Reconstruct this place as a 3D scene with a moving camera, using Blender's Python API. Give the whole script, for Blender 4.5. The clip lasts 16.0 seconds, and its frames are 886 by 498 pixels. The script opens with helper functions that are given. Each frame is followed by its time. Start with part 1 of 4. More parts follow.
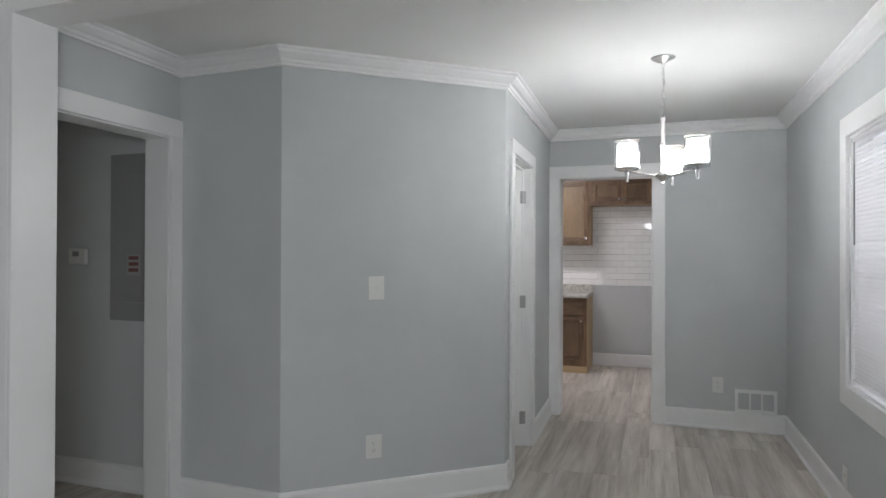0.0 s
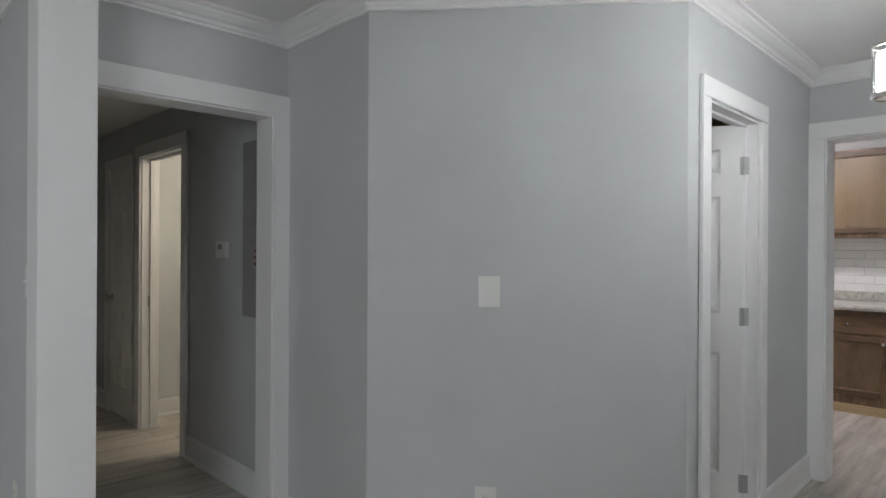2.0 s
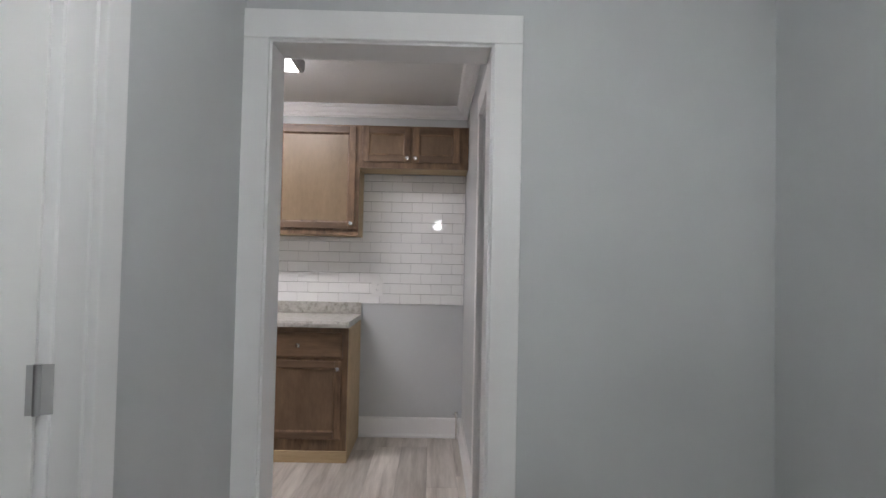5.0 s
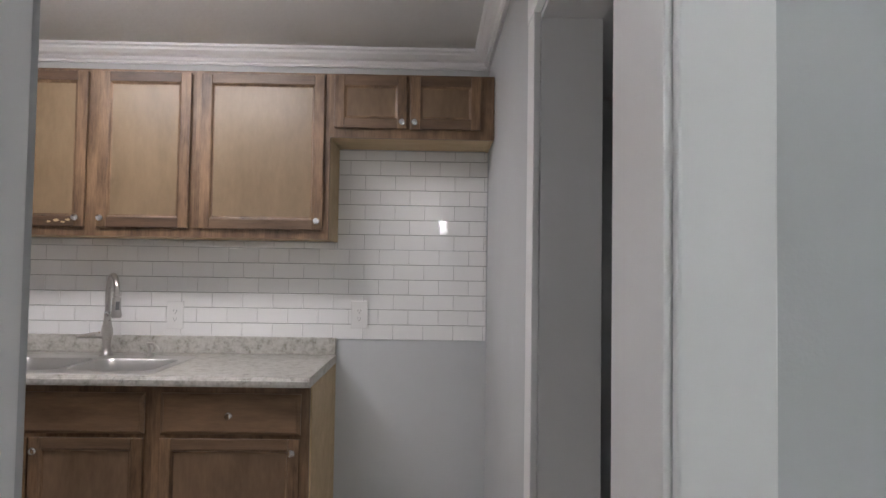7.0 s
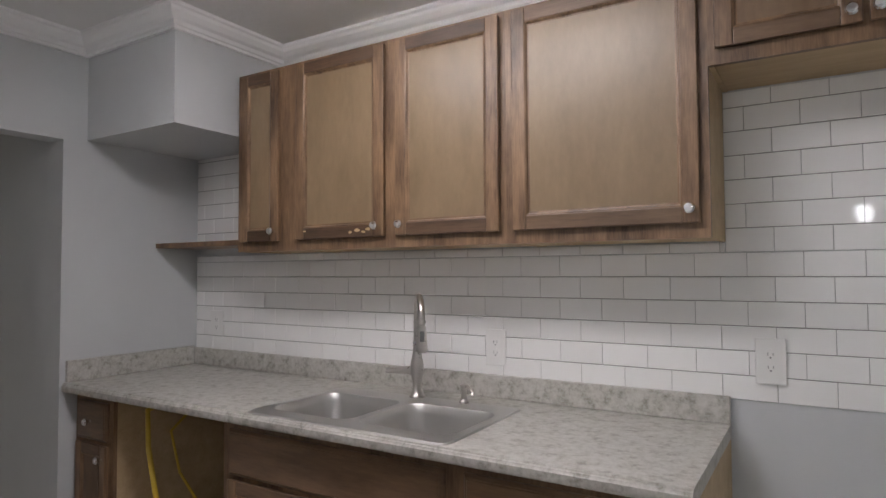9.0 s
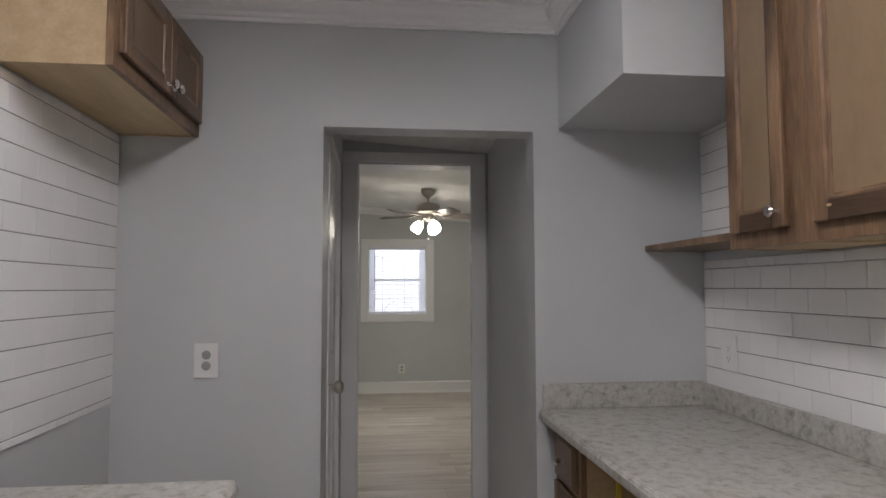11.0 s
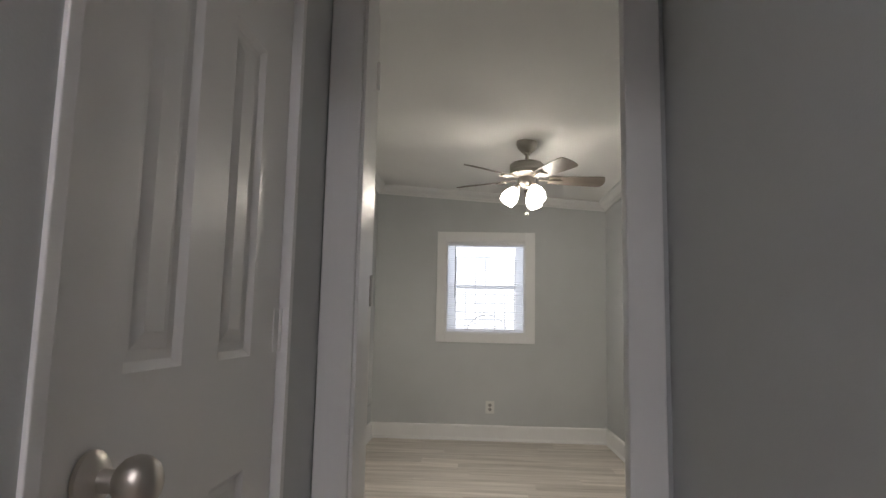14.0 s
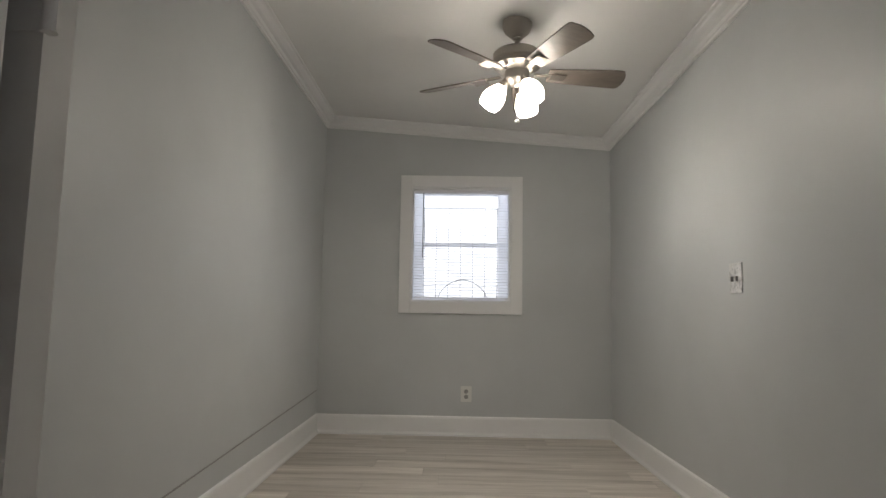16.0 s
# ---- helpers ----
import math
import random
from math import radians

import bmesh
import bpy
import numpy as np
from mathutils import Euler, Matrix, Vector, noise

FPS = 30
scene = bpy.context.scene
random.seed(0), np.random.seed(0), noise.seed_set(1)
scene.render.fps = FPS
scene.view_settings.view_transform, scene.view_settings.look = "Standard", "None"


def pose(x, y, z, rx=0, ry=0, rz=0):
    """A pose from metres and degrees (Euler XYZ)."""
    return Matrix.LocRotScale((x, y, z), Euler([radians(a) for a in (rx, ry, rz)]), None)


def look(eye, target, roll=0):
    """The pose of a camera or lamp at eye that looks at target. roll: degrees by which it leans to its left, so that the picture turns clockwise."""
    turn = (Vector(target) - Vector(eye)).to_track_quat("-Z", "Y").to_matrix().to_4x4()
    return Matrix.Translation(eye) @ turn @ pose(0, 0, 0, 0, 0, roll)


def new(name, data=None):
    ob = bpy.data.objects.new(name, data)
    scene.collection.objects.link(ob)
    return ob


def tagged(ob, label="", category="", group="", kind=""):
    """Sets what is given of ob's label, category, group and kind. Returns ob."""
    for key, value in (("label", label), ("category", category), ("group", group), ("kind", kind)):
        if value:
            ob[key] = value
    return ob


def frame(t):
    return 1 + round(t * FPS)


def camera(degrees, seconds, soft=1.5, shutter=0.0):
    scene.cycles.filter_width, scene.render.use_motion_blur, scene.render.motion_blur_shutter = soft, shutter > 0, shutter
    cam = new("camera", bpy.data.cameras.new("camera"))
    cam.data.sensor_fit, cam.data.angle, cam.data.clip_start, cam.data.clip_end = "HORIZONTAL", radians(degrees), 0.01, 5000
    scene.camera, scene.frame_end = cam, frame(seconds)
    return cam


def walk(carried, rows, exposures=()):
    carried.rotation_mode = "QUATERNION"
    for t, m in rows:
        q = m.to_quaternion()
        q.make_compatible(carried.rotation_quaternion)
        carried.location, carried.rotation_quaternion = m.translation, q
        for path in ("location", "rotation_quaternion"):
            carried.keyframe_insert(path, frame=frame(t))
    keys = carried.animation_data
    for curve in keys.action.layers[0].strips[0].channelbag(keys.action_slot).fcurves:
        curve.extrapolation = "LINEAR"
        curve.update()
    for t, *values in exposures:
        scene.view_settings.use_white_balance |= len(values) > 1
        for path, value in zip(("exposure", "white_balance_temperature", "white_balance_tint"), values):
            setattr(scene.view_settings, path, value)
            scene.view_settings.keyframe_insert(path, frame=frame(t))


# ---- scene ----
cam = camera(71.7, 16.0)
PATH = [
    (0, (0.047, -0.162, 1.39), (-0.609, 1.727, 1.403), 0.2),
    (0.5, (0.145, 0.1, 1.39), (-0.822, 1.851, 1.397), 0.3),
    (1, (0.229, 0.359, 1.412), (-0.986, 1.948, 1.408), 0.1),
    (1.5, (0.272, 0.647, 1.406), (-1.118, 2.085, 1.403), 0.1),
    (2, (0.255, 0.983, 1.371), (-1.167, 2.39, 1.371), 0.3),
    (2.5, (0.191, 1.318, 1.327), (-1.192, 2.763, 1.343), 0.4),
    (3, (0.126, 1.651, 1.294), (-1.029, 3.284, 1.334), 0.9),
    (3.5, (0.037, 1.982, 1.273), (-0.771, 3.81, 1.329), 1.3),
    (4, (-0.047, 2.338, 1.267), (-0.489, 4.287, 1.329), 1.2),
    (4.5, (-0.104, 2.716, 1.258), (-0.289, 4.706, 1.323), 1.2),
    (5, (-0.172, 3.091, 1.27), (-0.139, 5.09, 1.333), 1.2),
    (5.2, (-0.182, 3.268, 1.265), (-0.067, 5.263, 1.33), 1.3),
    (7.3, (-0.236, 4.736, 1.364), (-0.247, 6.734, 1.435), 0.6),
    (7.5, (-0.277, 4.851, 1.368), (-0.355, 6.848, 1.44), 0.6),
    (8, (-0.331, 5.115, 1.389), (-0.637, 7.09, 1.466), 0.4),
    (8.5, (-0.377, 5.377, 1.395), (-1.008, 7.273, 1.474), 0.1),
    (9, (-0.45, 5.592, 1.398), (-1.496, 7.295, 1.473), -0.3),
    (9.5, (-0.524, 5.817, 1.399), (-1.908, 7.258, 1.489), -0.5),
    (10, (-0.594, 6.047, 1.402), (-2.273, 7.129, 1.5), -0.7),
    (10.2, (-0.644, 6.137, 1.402), (-2.434, 7.025, 1.506), -0.7),
    (12.3, (-1.841, 6.611, 1.289), (-3.82, 6.376, 1.448), 1.0),
    (12.5, (-1.997, 6.619, 1.27), (-3.976, 6.38, 1.434), 1.0),
    (13, (-2.378, 6.634, 1.223), (-4.356, 6.406, 1.41), 0.8),
    (13.5, (-2.716, 6.622, 1.161), (-4.695, 6.433, 1.382), 1.1),
    (14, (-3.076, 6.609, 1.125), (-5.059, 6.497, 1.363), 1.2),
    (14.5, (-3.417, 6.634, 1.09), (-5.402, 6.576, 1.326), 1.3),
    (15, (-3.728, 6.624, 1.019), (-5.714, 6.591, 1.253), 0.8),
    (15.5, (-4.061, 6.66, 0.978), (-6.047, 6.618, 1.208), 1.3),
    (16, (-4.348, 6.656, 0.93), (-6.337, 6.614, 1.141), 1.0),
]
walk(cam, [(t, look(eye, target, roll)) for t, eye, target, roll in PATH],
     [(0, 1.38), (0.7, 1.38), (1.5, 1.31), (4, 1.36), (5, 1.4), (7.5, 1.32), (8.5, 1.27), (10.2, 1.25), (12.5, 1.25), (13, 1.32), (13.5, 1.43), (14, 1.53), (14.7, 1.47), (15.5, 1.35), (16, 1.34)])

# ---- world, exposure ----
world = bpy.data.worlds.new("sky")
scene.world = world
world.use_nodes = True
wn = world.node_tree.nodes
sky = wn.new("ShaderNodeTexSky")
sky.sky_type, sky.sun_disc, sky.sun_elevation, sky.sun_rotation = "NISHITA", False, radians(40), radians(200)
world.node_tree.links.new(sky.outputs[0], wn["Background"].inputs[0])
wn["Background"].inputs[1].default_value = 0.08
scene.view_settings.exposure = 1.35


# ---- materials ----
def mat(name, color, rough=0.5, metal=0.0, spec=0.5, coat=0.0):
    m = bpy.data.materials.new(name)
    m.use_nodes = True
    b = m.node_tree.nodes["Principled BSDF"]
    b.inputs["Base Color"].default_value = (*color, 1)
    b.inputs["Roughness"].default_value = rough
    b.inputs["Metallic"].default_value = metal
    b.inputs["Specular IOR Level"].default_value = spec
    b.inputs["Coat Weight"].default_value = coat
    b.inputs["Coat Roughness"].default_value = 0.12
    return m


class Nodes:
    """Short-hand for wiring a material's nodes."""

    def __init__(self, m):
        self.t = m.node_tree
        self.b = self.t.nodes["Principled BSDF"]
        self.pos = self.t.nodes.new("ShaderNodeNewGeometry").outputs["Position"]

    def add(self, kind, **values):
        n = self.t.nodes.new(kind)
        for k, v in values.items():
            n.inputs[k].default_value = v
        return n

    def link(self, a, b):
        self.t.links.new(a, b)

    def scaled(self, sx, sy, sz, source=None):
        n = self.t.nodes.new("ShaderNodeMapping")
        n.inputs["Scale"].default_value = (sx, sy, sz)
        self.link(source or self.pos, n.inputs["Vector"])
        return n.outputs[0]

    def noise(self, scale, detail=3.0, vector=None, rough=0.5):
        n = self.add("ShaderNodeTexNoise", Scale=scale, Detail=detail, Roughness=rough)
        self.link(vector or self.pos, n.inputs["Vector"])
        return n.outputs["Fac"]

    def ramp(self, fac, stops):
        n = self.t.nodes.new("ShaderNodeValToRGB")
        e = n.color_ramp.elements
        while len(e) < len(stops):
            e.new(0.5)
        for p, (at, c) in zip(e, stops):
            p.position, p.color = at, (*c, 1)
        self.link(fac, n.inputs[0])
        return n.outputs[0]

    def mix(self, fac, a, b, how="MIX"):
        n = self.t.nodes.new("ShaderNodeMix")
        n.data_type, n.blend_type = "RGBA", how
        for s, v in ((n.inputs[0], fac), (n.inputs[6], a), (n.inputs[7], b)):
            if isinstance(v, (int, float)):
                s.default_value = v
            elif isinstance(v, tuple):
                s.default_value = (*v, 1)
            else:
                self.link(v, s)
        return n.outputs[2]

    def maths(self, op, a, b):
        n = self.t.nodes.new("ShaderNodeMath")
        n.operation = op
        for s, v in ((n.inputs[0], a), (n.inputs[1], b)):
            if isinstance(v, (int, float)):
                s.default_value = v
            else:
                self.link(v, s)
        return n.outputs[0]

    def color(self, out):
        self.link(out, self.b.inputs["Base Color"])

    def rough(self, fac, lo, hi):
        n = self.add("ShaderNodeMapRange")
        n.inputs["To Min"].default_value, n.inputs["To Max"].default_value = lo, hi
        self.link(fac, n.inputs["Value"])
        self.link(n.outputs[0], self.b.inputs["Roughness"])

    def bump(self, fac, strength, distance=0.002):
        n = self.add("ShaderNodeBump", Strength=strength, Distance=distance)
        self.link(fac, n.inputs["Height"])
        self.link(n.outputs[0], self.b.inputs["Normal"])


def paint(name, color, rough, bump=0.15, grain=220.0, vary=0.05):
    m = mat(name, color, rough)
    n = Nodes(m)
    dark = tuple(c * (1 - vary) for c in color)
    light = tuple(min(1, c * (1 + vary)) for c in color)
    n.color(n.ramp(n.noise(1.3, 4), [(0.3, dark), (0.7, light)]))
    n.rough(n.noise(3.0, 3), rough - 0.06, rough + 0.08)
    n.bump(n.noise(grain, 2), bump)
    return m


def wood(name, dark, light, rough, along="z", stretch=14.0, bump=0.08, blotch=0.2, low=0.33, high=0.68):
    m = mat(name, light, rough)
    n = Nodes(m)
    s = [stretch * 1.0] * 3
    s["xyz".index(along)] = 1.2
    rnd = n.t.nodes.new("ShaderNodeObjectInfo").outputs["Random"]
    off = n.t.nodes.new("ShaderNodeVectorMath")
    off.operation = "ADD"
    comb = n.t.nodes.new("ShaderNodeCombineXYZ")
    for k in range(3):
        n.link(n.maths("MULTIPLY", rnd, 37.0 + 11 * k), comb.inputs[k])
    n.link(n.pos, off.inputs[0])
    n.link(comb.outputs[0], off.inputs[1])
    v = n.scaled(*s, source=off.outputs[0])
    g = n.noise(2.2, 6, v, 0.62)
    fine = n.noise(14.0, 3, v, 0.6)
    blot = n.noise(7.0, 4, n.scaled(*[1.0 if c != along else 0.35 for c in "xyz"], source=off.outputs[0]), 0.6)
    f = n.maths("ADD", n.maths("MULTIPLY", g, 0.78 - blotch), n.maths("ADD", n.maths("MULTIPLY", fine, 0.22), n.maths("MULTIPLY", blot, blotch)))
    n.color(n.ramp(f, [(low, dark), (high, light)]))
    n.rough(g, rough - 0.07, rough + 0.1)
    n.bump(fine, bump, 0.001)
    return m


def plank_material():
    m = mat("vinyl_plank", (0.3, 0.27, 0.24), 0.42)
    n = Nodes(m)
    rnd = n.t.nodes.new("ShaderNodeObjectInfo").outputs["Random"]
    comb = n.t.nodes.new("ShaderNodeCombineXYZ")
    n.link(n.maths("MULTIPLY", rnd, 53.0), comb.inputs[0])
    n.link(n.maths("MULTIPLY", rnd, 91.0), comb.inputs[1])
    off = n.t.nodes.new("ShaderNodeVectorMath")
    off.operation = "ADD"
    n.link(n.pos, off.inputs[0])
    n.link(comb.outputs[0], off.inputs[1])
    v = n.scaled(8.5, 0.55, 1.0, off.outputs[0])
    streak = n.noise(1.6, 5, v, 0.6)
    fine = n.noise(9.0, 4, v, 0.65)
    f = n.maths("ADD", n.maths("MULTIPLY", streak, 0.78), n.maths("MULTIPLY", fine, 0.22))
    base = n.ramp(f, [(0.33, (0.37, 0.332, 0.292)), (0.5, (0.59, 0.548, 0.5)), (0.68, (0.79, 0.75, 0.698))])
    tone = n.ramp(rnd, [(0.0, (0.86, 0.85, 0.84)), (1.0, (1.12, 1.11, 1.1))])
    n.color(n.mix(1.0, base, tone, "MULTIPLY"))
    n.rough(fine, 0.33, 0.5)
    n.bump(fine, 0.12, 0.001)
    return m


def counter_material():
    m = mat("granite_laminate", (0.6, 0.58, 0.53), 0.32)
    n = Nodes(m)
    a = n.noise(25.0, 6, None, 0.7)
    b = n.noise(75.0, 3, None, 0.6)
    c = n.noise(7.0, 3)
    base = n.ramp(a, [(0.33, (0.17, 0.155, 0.125)), (0.42, (0.36, 0.345, 0.3)), (0.5, (0.48, 0.465, 0.425)), (0.7, (0.57, 0.56, 0.525))])
    n.color(n.mix(0.3, base, n.ramp(b, [(0.35, (0.33, 0.315, 0.275)), (0.6, (0.63, 0.62, 0.58))])))
    n.rough(c, 0.3, 0.4)
    return m


def tile_material():
    m = mat("glazed_tile", (0.8, 0.8, 0.79), 0.06, spec=0.6)
    n = Nodes(m)
    rnd = n.t.nodes.new("ShaderNodeObjectInfo").outputs["Random"]
    n.color(n.ramp(rnd, [(0.0, (0.85, 0.85, 0.835)), (1.0, (0.89, 0.89, 0.875))]))
    n.rough(n.noise(20.0, 2), 0.025, 0.06)
    n.bump(n.noise(7.0, 2), 0.08, 0.002)
    return m


def metal(name, color, rough, stretch=(1, 1, 1)):
    m = mat(name, color, rough, metal=1.0)
    n = Nodes(m)
    v = n.scaled(*stretch)
    n.rough(n.noise(60.0, 3, v), rough - 0.06, rough + 0.1)
    return m


def glow(name, color, strength, base=(0.8, 0.8, 0.8)):
    m = mat(name, base, 0.4)
    b = m.node_tree.nodes["Principled BSDF"]
    b.inputs["Emission Color"].default_value = (*color, 1)
    b.inputs["Emission Strength"].default_value = strength
    return m


def glass_material():
    m = mat("window_glass", (1, 1, 1), 0.0)
    m.node_tree.nodes["Principled BSDF"].inputs["Transmission Weight"].default_value = 1.0
    return m


M_WALL = paint("wall_paint_grey", (0.575, 0.592, 0.599), 0.48)
M_TRIM = paint("trim_paint_white", (0.85, 0.85, 0.85), 0.36, 0.06, 90.0, 0.02)
M_CEIL = paint("ceiling_paint_white", (0.84, 0.84, 0.83), 0.75, 0.35, 60.0, 0.03)
M_TEXCEIL = paint("stippled_ceiling_white", (0.78, 0.78, 0.77), 0.6, 0.9, 38.0, 0.05)
M_DOOR = paint("door_paint_white", (0.85, 0.85, 0.84), 0.3, 0.05, 120.0, 0.02)
M_PLANK = plank_material()
M_SUB = mat("subfloor_grey", (0.08, 0.075, 0.07), 0.8)
M_CABF = wood("stained_cabinet_frame", (0.06, 0.033, 0.018), (0.28, 0.172, 0.096), 0.38, blotch=0.5, low=0.37, high=0.6)
M_CABR = wood("stained_cabinet_rail", (0.068, 0.04, 0.023), (0.225, 0.142, 0.084), 0.4, "x", blotch=0.42)
M_DRAWER = wood("stained_drawer_front", (0.1, 0.06, 0.035), (0.27, 0.17, 0.1), 0.3, "x", 9.0, 0.05, 0.4)
M_CABM = wood("stained_short_panel", (0.12, 0.076, 0.043), (0.235, 0.155, 0.092), 0.36, "z", 4.0, 0.04, 0.45)
M_CABD = wood("dark_stained_rail", (0.03, 0.017, 0.01), (0.17, 0.1, 0.058), 0.42, "x", 16.0, 0.1, 0.45)
M_CABP = wood("stained_cabinet_panel", (0.185, 0.126, 0.07), (0.28, 0.2, 0.118), 0.34, "z", 3.0, 0.03, 0.5)
M_CABB = wood("stained_base_panel", (0.11, 0.068, 0.04), (0.25, 0.162, 0.098), 0.4, "z", 5.0, 0.04, 0.4)
M_PLY = wood("raw_plywood", (0.42, 0.3, 0.16), (0.6, 0.46, 0.28), 0.6, "x", 8.0)
M_COUNTER = counter_material()
M_TILE = tile_material()
M_GROUT = mat("grey_grout", (0.24, 0.235, 0.225), 0.85)
M_STEEL = metal("brushed_steel", (0.62, 0.61, 0.59), 0.36, (1, 12, 1))
M_NICKEL = metal("satin_nickel", (0.56, 0.535, 0.505), 0.28)
M_KNOB = metal("worn_nickel_knob", (0.6, 0.565, 0.52), 0.36)
M_FAN = metal("fan_brushed_nickel", (0.46, 0.43, 0.39), 0.42)
# bracket copy of the fan's nickel, darkened to offset glare from the shades
M_FANDARK = metal("fan_bracket_nickel_dimmed", (0.27, 0.245, 0.215), 0.48)
M_SATIN = metal("bright_satin_nickel", (0.85, 0.84, 0.83), 0.3)
M_CHROME = metal("polished_chrome", (0.8, 0.8, 0.8), 0.12)
M_HINGE = mat("dull_hinge_steel", (0.42, 0.42, 0.42), 0.45, metal=0.6)
M_PLASTIC = mat("white_plastic", (0.78, 0.78, 0.76), 0.3)
M_SOCKET = mat("grey_socket_plastic", (0.36, 0.36, 0.35), 0.35)
M_SLOT = mat("dark_slot", (0.2, 0.2, 0.2), 0.6)
M_FILM = mat("crumpled_film_white", (0.7, 0.7, 0.7), 0.25)
nf = Nodes(M_FILM)
nf.color(nf.ramp(nf.noise(38.0, 5, None, 0.7), [(0.34, (0.4, 0.4, 0.4)), (0.5, (0.78, 0.78, 0.77)), (0.7, (0.88, 0.88, 0.88))]))
nf.bump(nf.noise(60.0, 4), 0.5, 0.003)
M_LABEL = mat("dull_red_print", (0.2, 0.09, 0.08), 0.6)
M_PANEL = paint("panel_grey_enamel", (0.3, 0.3, 0.3), 0.4, 0.05)
M_BLIND = mat("blind_white_vinyl", (0.85, 0.845, 0.85), 0.45)
tr = M_BLIND.node_tree.nodes.new("ShaderNodeBsdfTranslucent")
tr.inputs["Color"].default_value = (0.9, 0.885, 0.895, 1)
mx = M_BLIND.node_tree.nodes.new("ShaderNodeMixShader")
mx.inputs[0].default_value = 0.5
M_BLIND.node_tree.links.new(M_BLIND.node_tree.nodes["Principled BSDF"].outputs[0], mx.inputs[1])
M_BLIND.node_tree.links.new(tr.outputs[0], mx.inputs[2])
M_BLIND.node_tree.links.new(mx.outputs[0], M_BLIND.node_tree.nodes["Material Output"].inputs["Surface"])
M_BLADE = wood("fan_blade_nickel_grain", (0.14, 0.115, 0.1), (0.25, 0.215, 0.185), 0.36, "y", 6.0)
M_CABLE = mat("yellow_cable_sheath", (0.62, 0.45, 0.05), 0.45)
M_BAR = mat("window_bar_iron", (0.22, 0.22, 0.23), 0.5)
# strong translucency stands in for window bloom, so the backlit sash reads bright
M_SASH = mat("sash_white_vinyl_bloom", (0.85, 0.85, 0.87), 0.4)
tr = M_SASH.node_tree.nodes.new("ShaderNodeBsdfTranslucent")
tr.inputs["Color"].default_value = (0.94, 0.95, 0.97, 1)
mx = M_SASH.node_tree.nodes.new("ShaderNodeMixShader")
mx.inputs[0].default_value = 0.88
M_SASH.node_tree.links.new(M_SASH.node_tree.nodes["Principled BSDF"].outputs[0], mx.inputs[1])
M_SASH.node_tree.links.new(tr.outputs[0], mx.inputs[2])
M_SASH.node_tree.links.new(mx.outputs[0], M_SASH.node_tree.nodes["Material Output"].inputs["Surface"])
M_GLASS = glass_material()
M_SHADE = glow("lit_white_glass", (0.97, 0.98, 1.0), 12.6)
M_SHADE_TOP = glow("lit_shade_inside", (0.97, 0.98, 1.0), 3.5)
M_SHADE_WARM = glow("lit_frosted_glass", (1.0, 0.91, 0.79), 7.5)
M_BULB = glow("lit_fan_bulb", (1.0, 0.915, 0.8), 86.0)
M_TUBE = glow("lit_acrylic_lens", (1.0, 0.945, 0.99), 7.4)
M_DAY = glow("daylight_haze", (0.95, 0.96, 1.0), 0.8)
M_YARD = glow("yard_daylight_haze", (0.95, 0.95, 1.0), 0.55)
M_BATH = glow("lit_bath_globe", (1.0, 0.86, 0.68), 32.0)


# daylight through the front room window
day = bpy.data.lights.new("front_window_light", "AREA")
day.shape, day.size, day.size_y, day.energy, day.color = "RECTANGLE", 1.6, 1.3, 16.0, (0.93, 0.97, 1.0)
new("front_window_light", day).matrix_world = look((0.975, -1.55, 1.4), (-2.0, -1.2, 1.3))


# ---- mesh helpers ----
def finish(bm, name, material, smooth=False):
    bmesh.ops.recalc_face_normals(bm, faces=bm.faces)
    me = bpy.data.meshes.new(name)
    bm.to_mesh(me)
    bm.free()
    me.materials.append(material)
    if smooth:
        for p in me.polygons:
            p.use_smooth = True
        me.set_sharp_from_angle(angle=radians(35))
    return me


def part(name, bm, material, parent, label="", smooth=False, at=None):
    ob = new(name, finish(bm, name, material, smooth))
    ob.parent = parent
    if at is not None:
        ob.matrix_basis = at
    return tagged(ob, label)


def thing(name, m, label, category, group="", kind=""):
    ob = new(name)
    ob.empty_display_size = 0.1
    ob.matrix_basis = m
    return tagged(ob, label, category, group, kind)


def structure(name, bm, material, label, category, smooth=False):
    ob = new(name, finish(bm, name, material, smooth))
    return tagged(ob, label, category, kind="structure")


def box(bm, x0, x1, y0, y1, z0, z1, bevel=0.0):
    made = bmesh.ops.create_cube(bm, size=1.0)["verts"]
    for v in made:
        v.co = Vector(((x0 + x1) / 2 + v.co.x * (x1 - x0), (y0 + y1) / 2 + v.co.y * (y1 - y0), (z0 + z1) / 2 + v.co.z * (z1 - z0)))
    if bevel:
        edges = list({e for v in made for e in v.link_edges})
        bmesh.ops.bevel(bm, geom=edges, offset=bevel, segments=2, profile=0.5, affect="EDGES")
    return bm


def boxed(*a, bevel=0.0):
    return box(bmesh.new(), *a, bevel=bevel)


def rod(bm, a, b, r, r2=None, seg=16):
    a, b = Vector(a), Vector(b)
    d = b - a
    m = Matrix.Translation((a + b) / 2) @ d.to_track_quat("Z", "Y").to_matrix().to_4x4()
    bmesh.ops.create_cone(bm, cap_ends=True, segments=seg, radius1=r, radius2=r if r2 is None else r2, depth=d.length, matrix=m)
    return bm


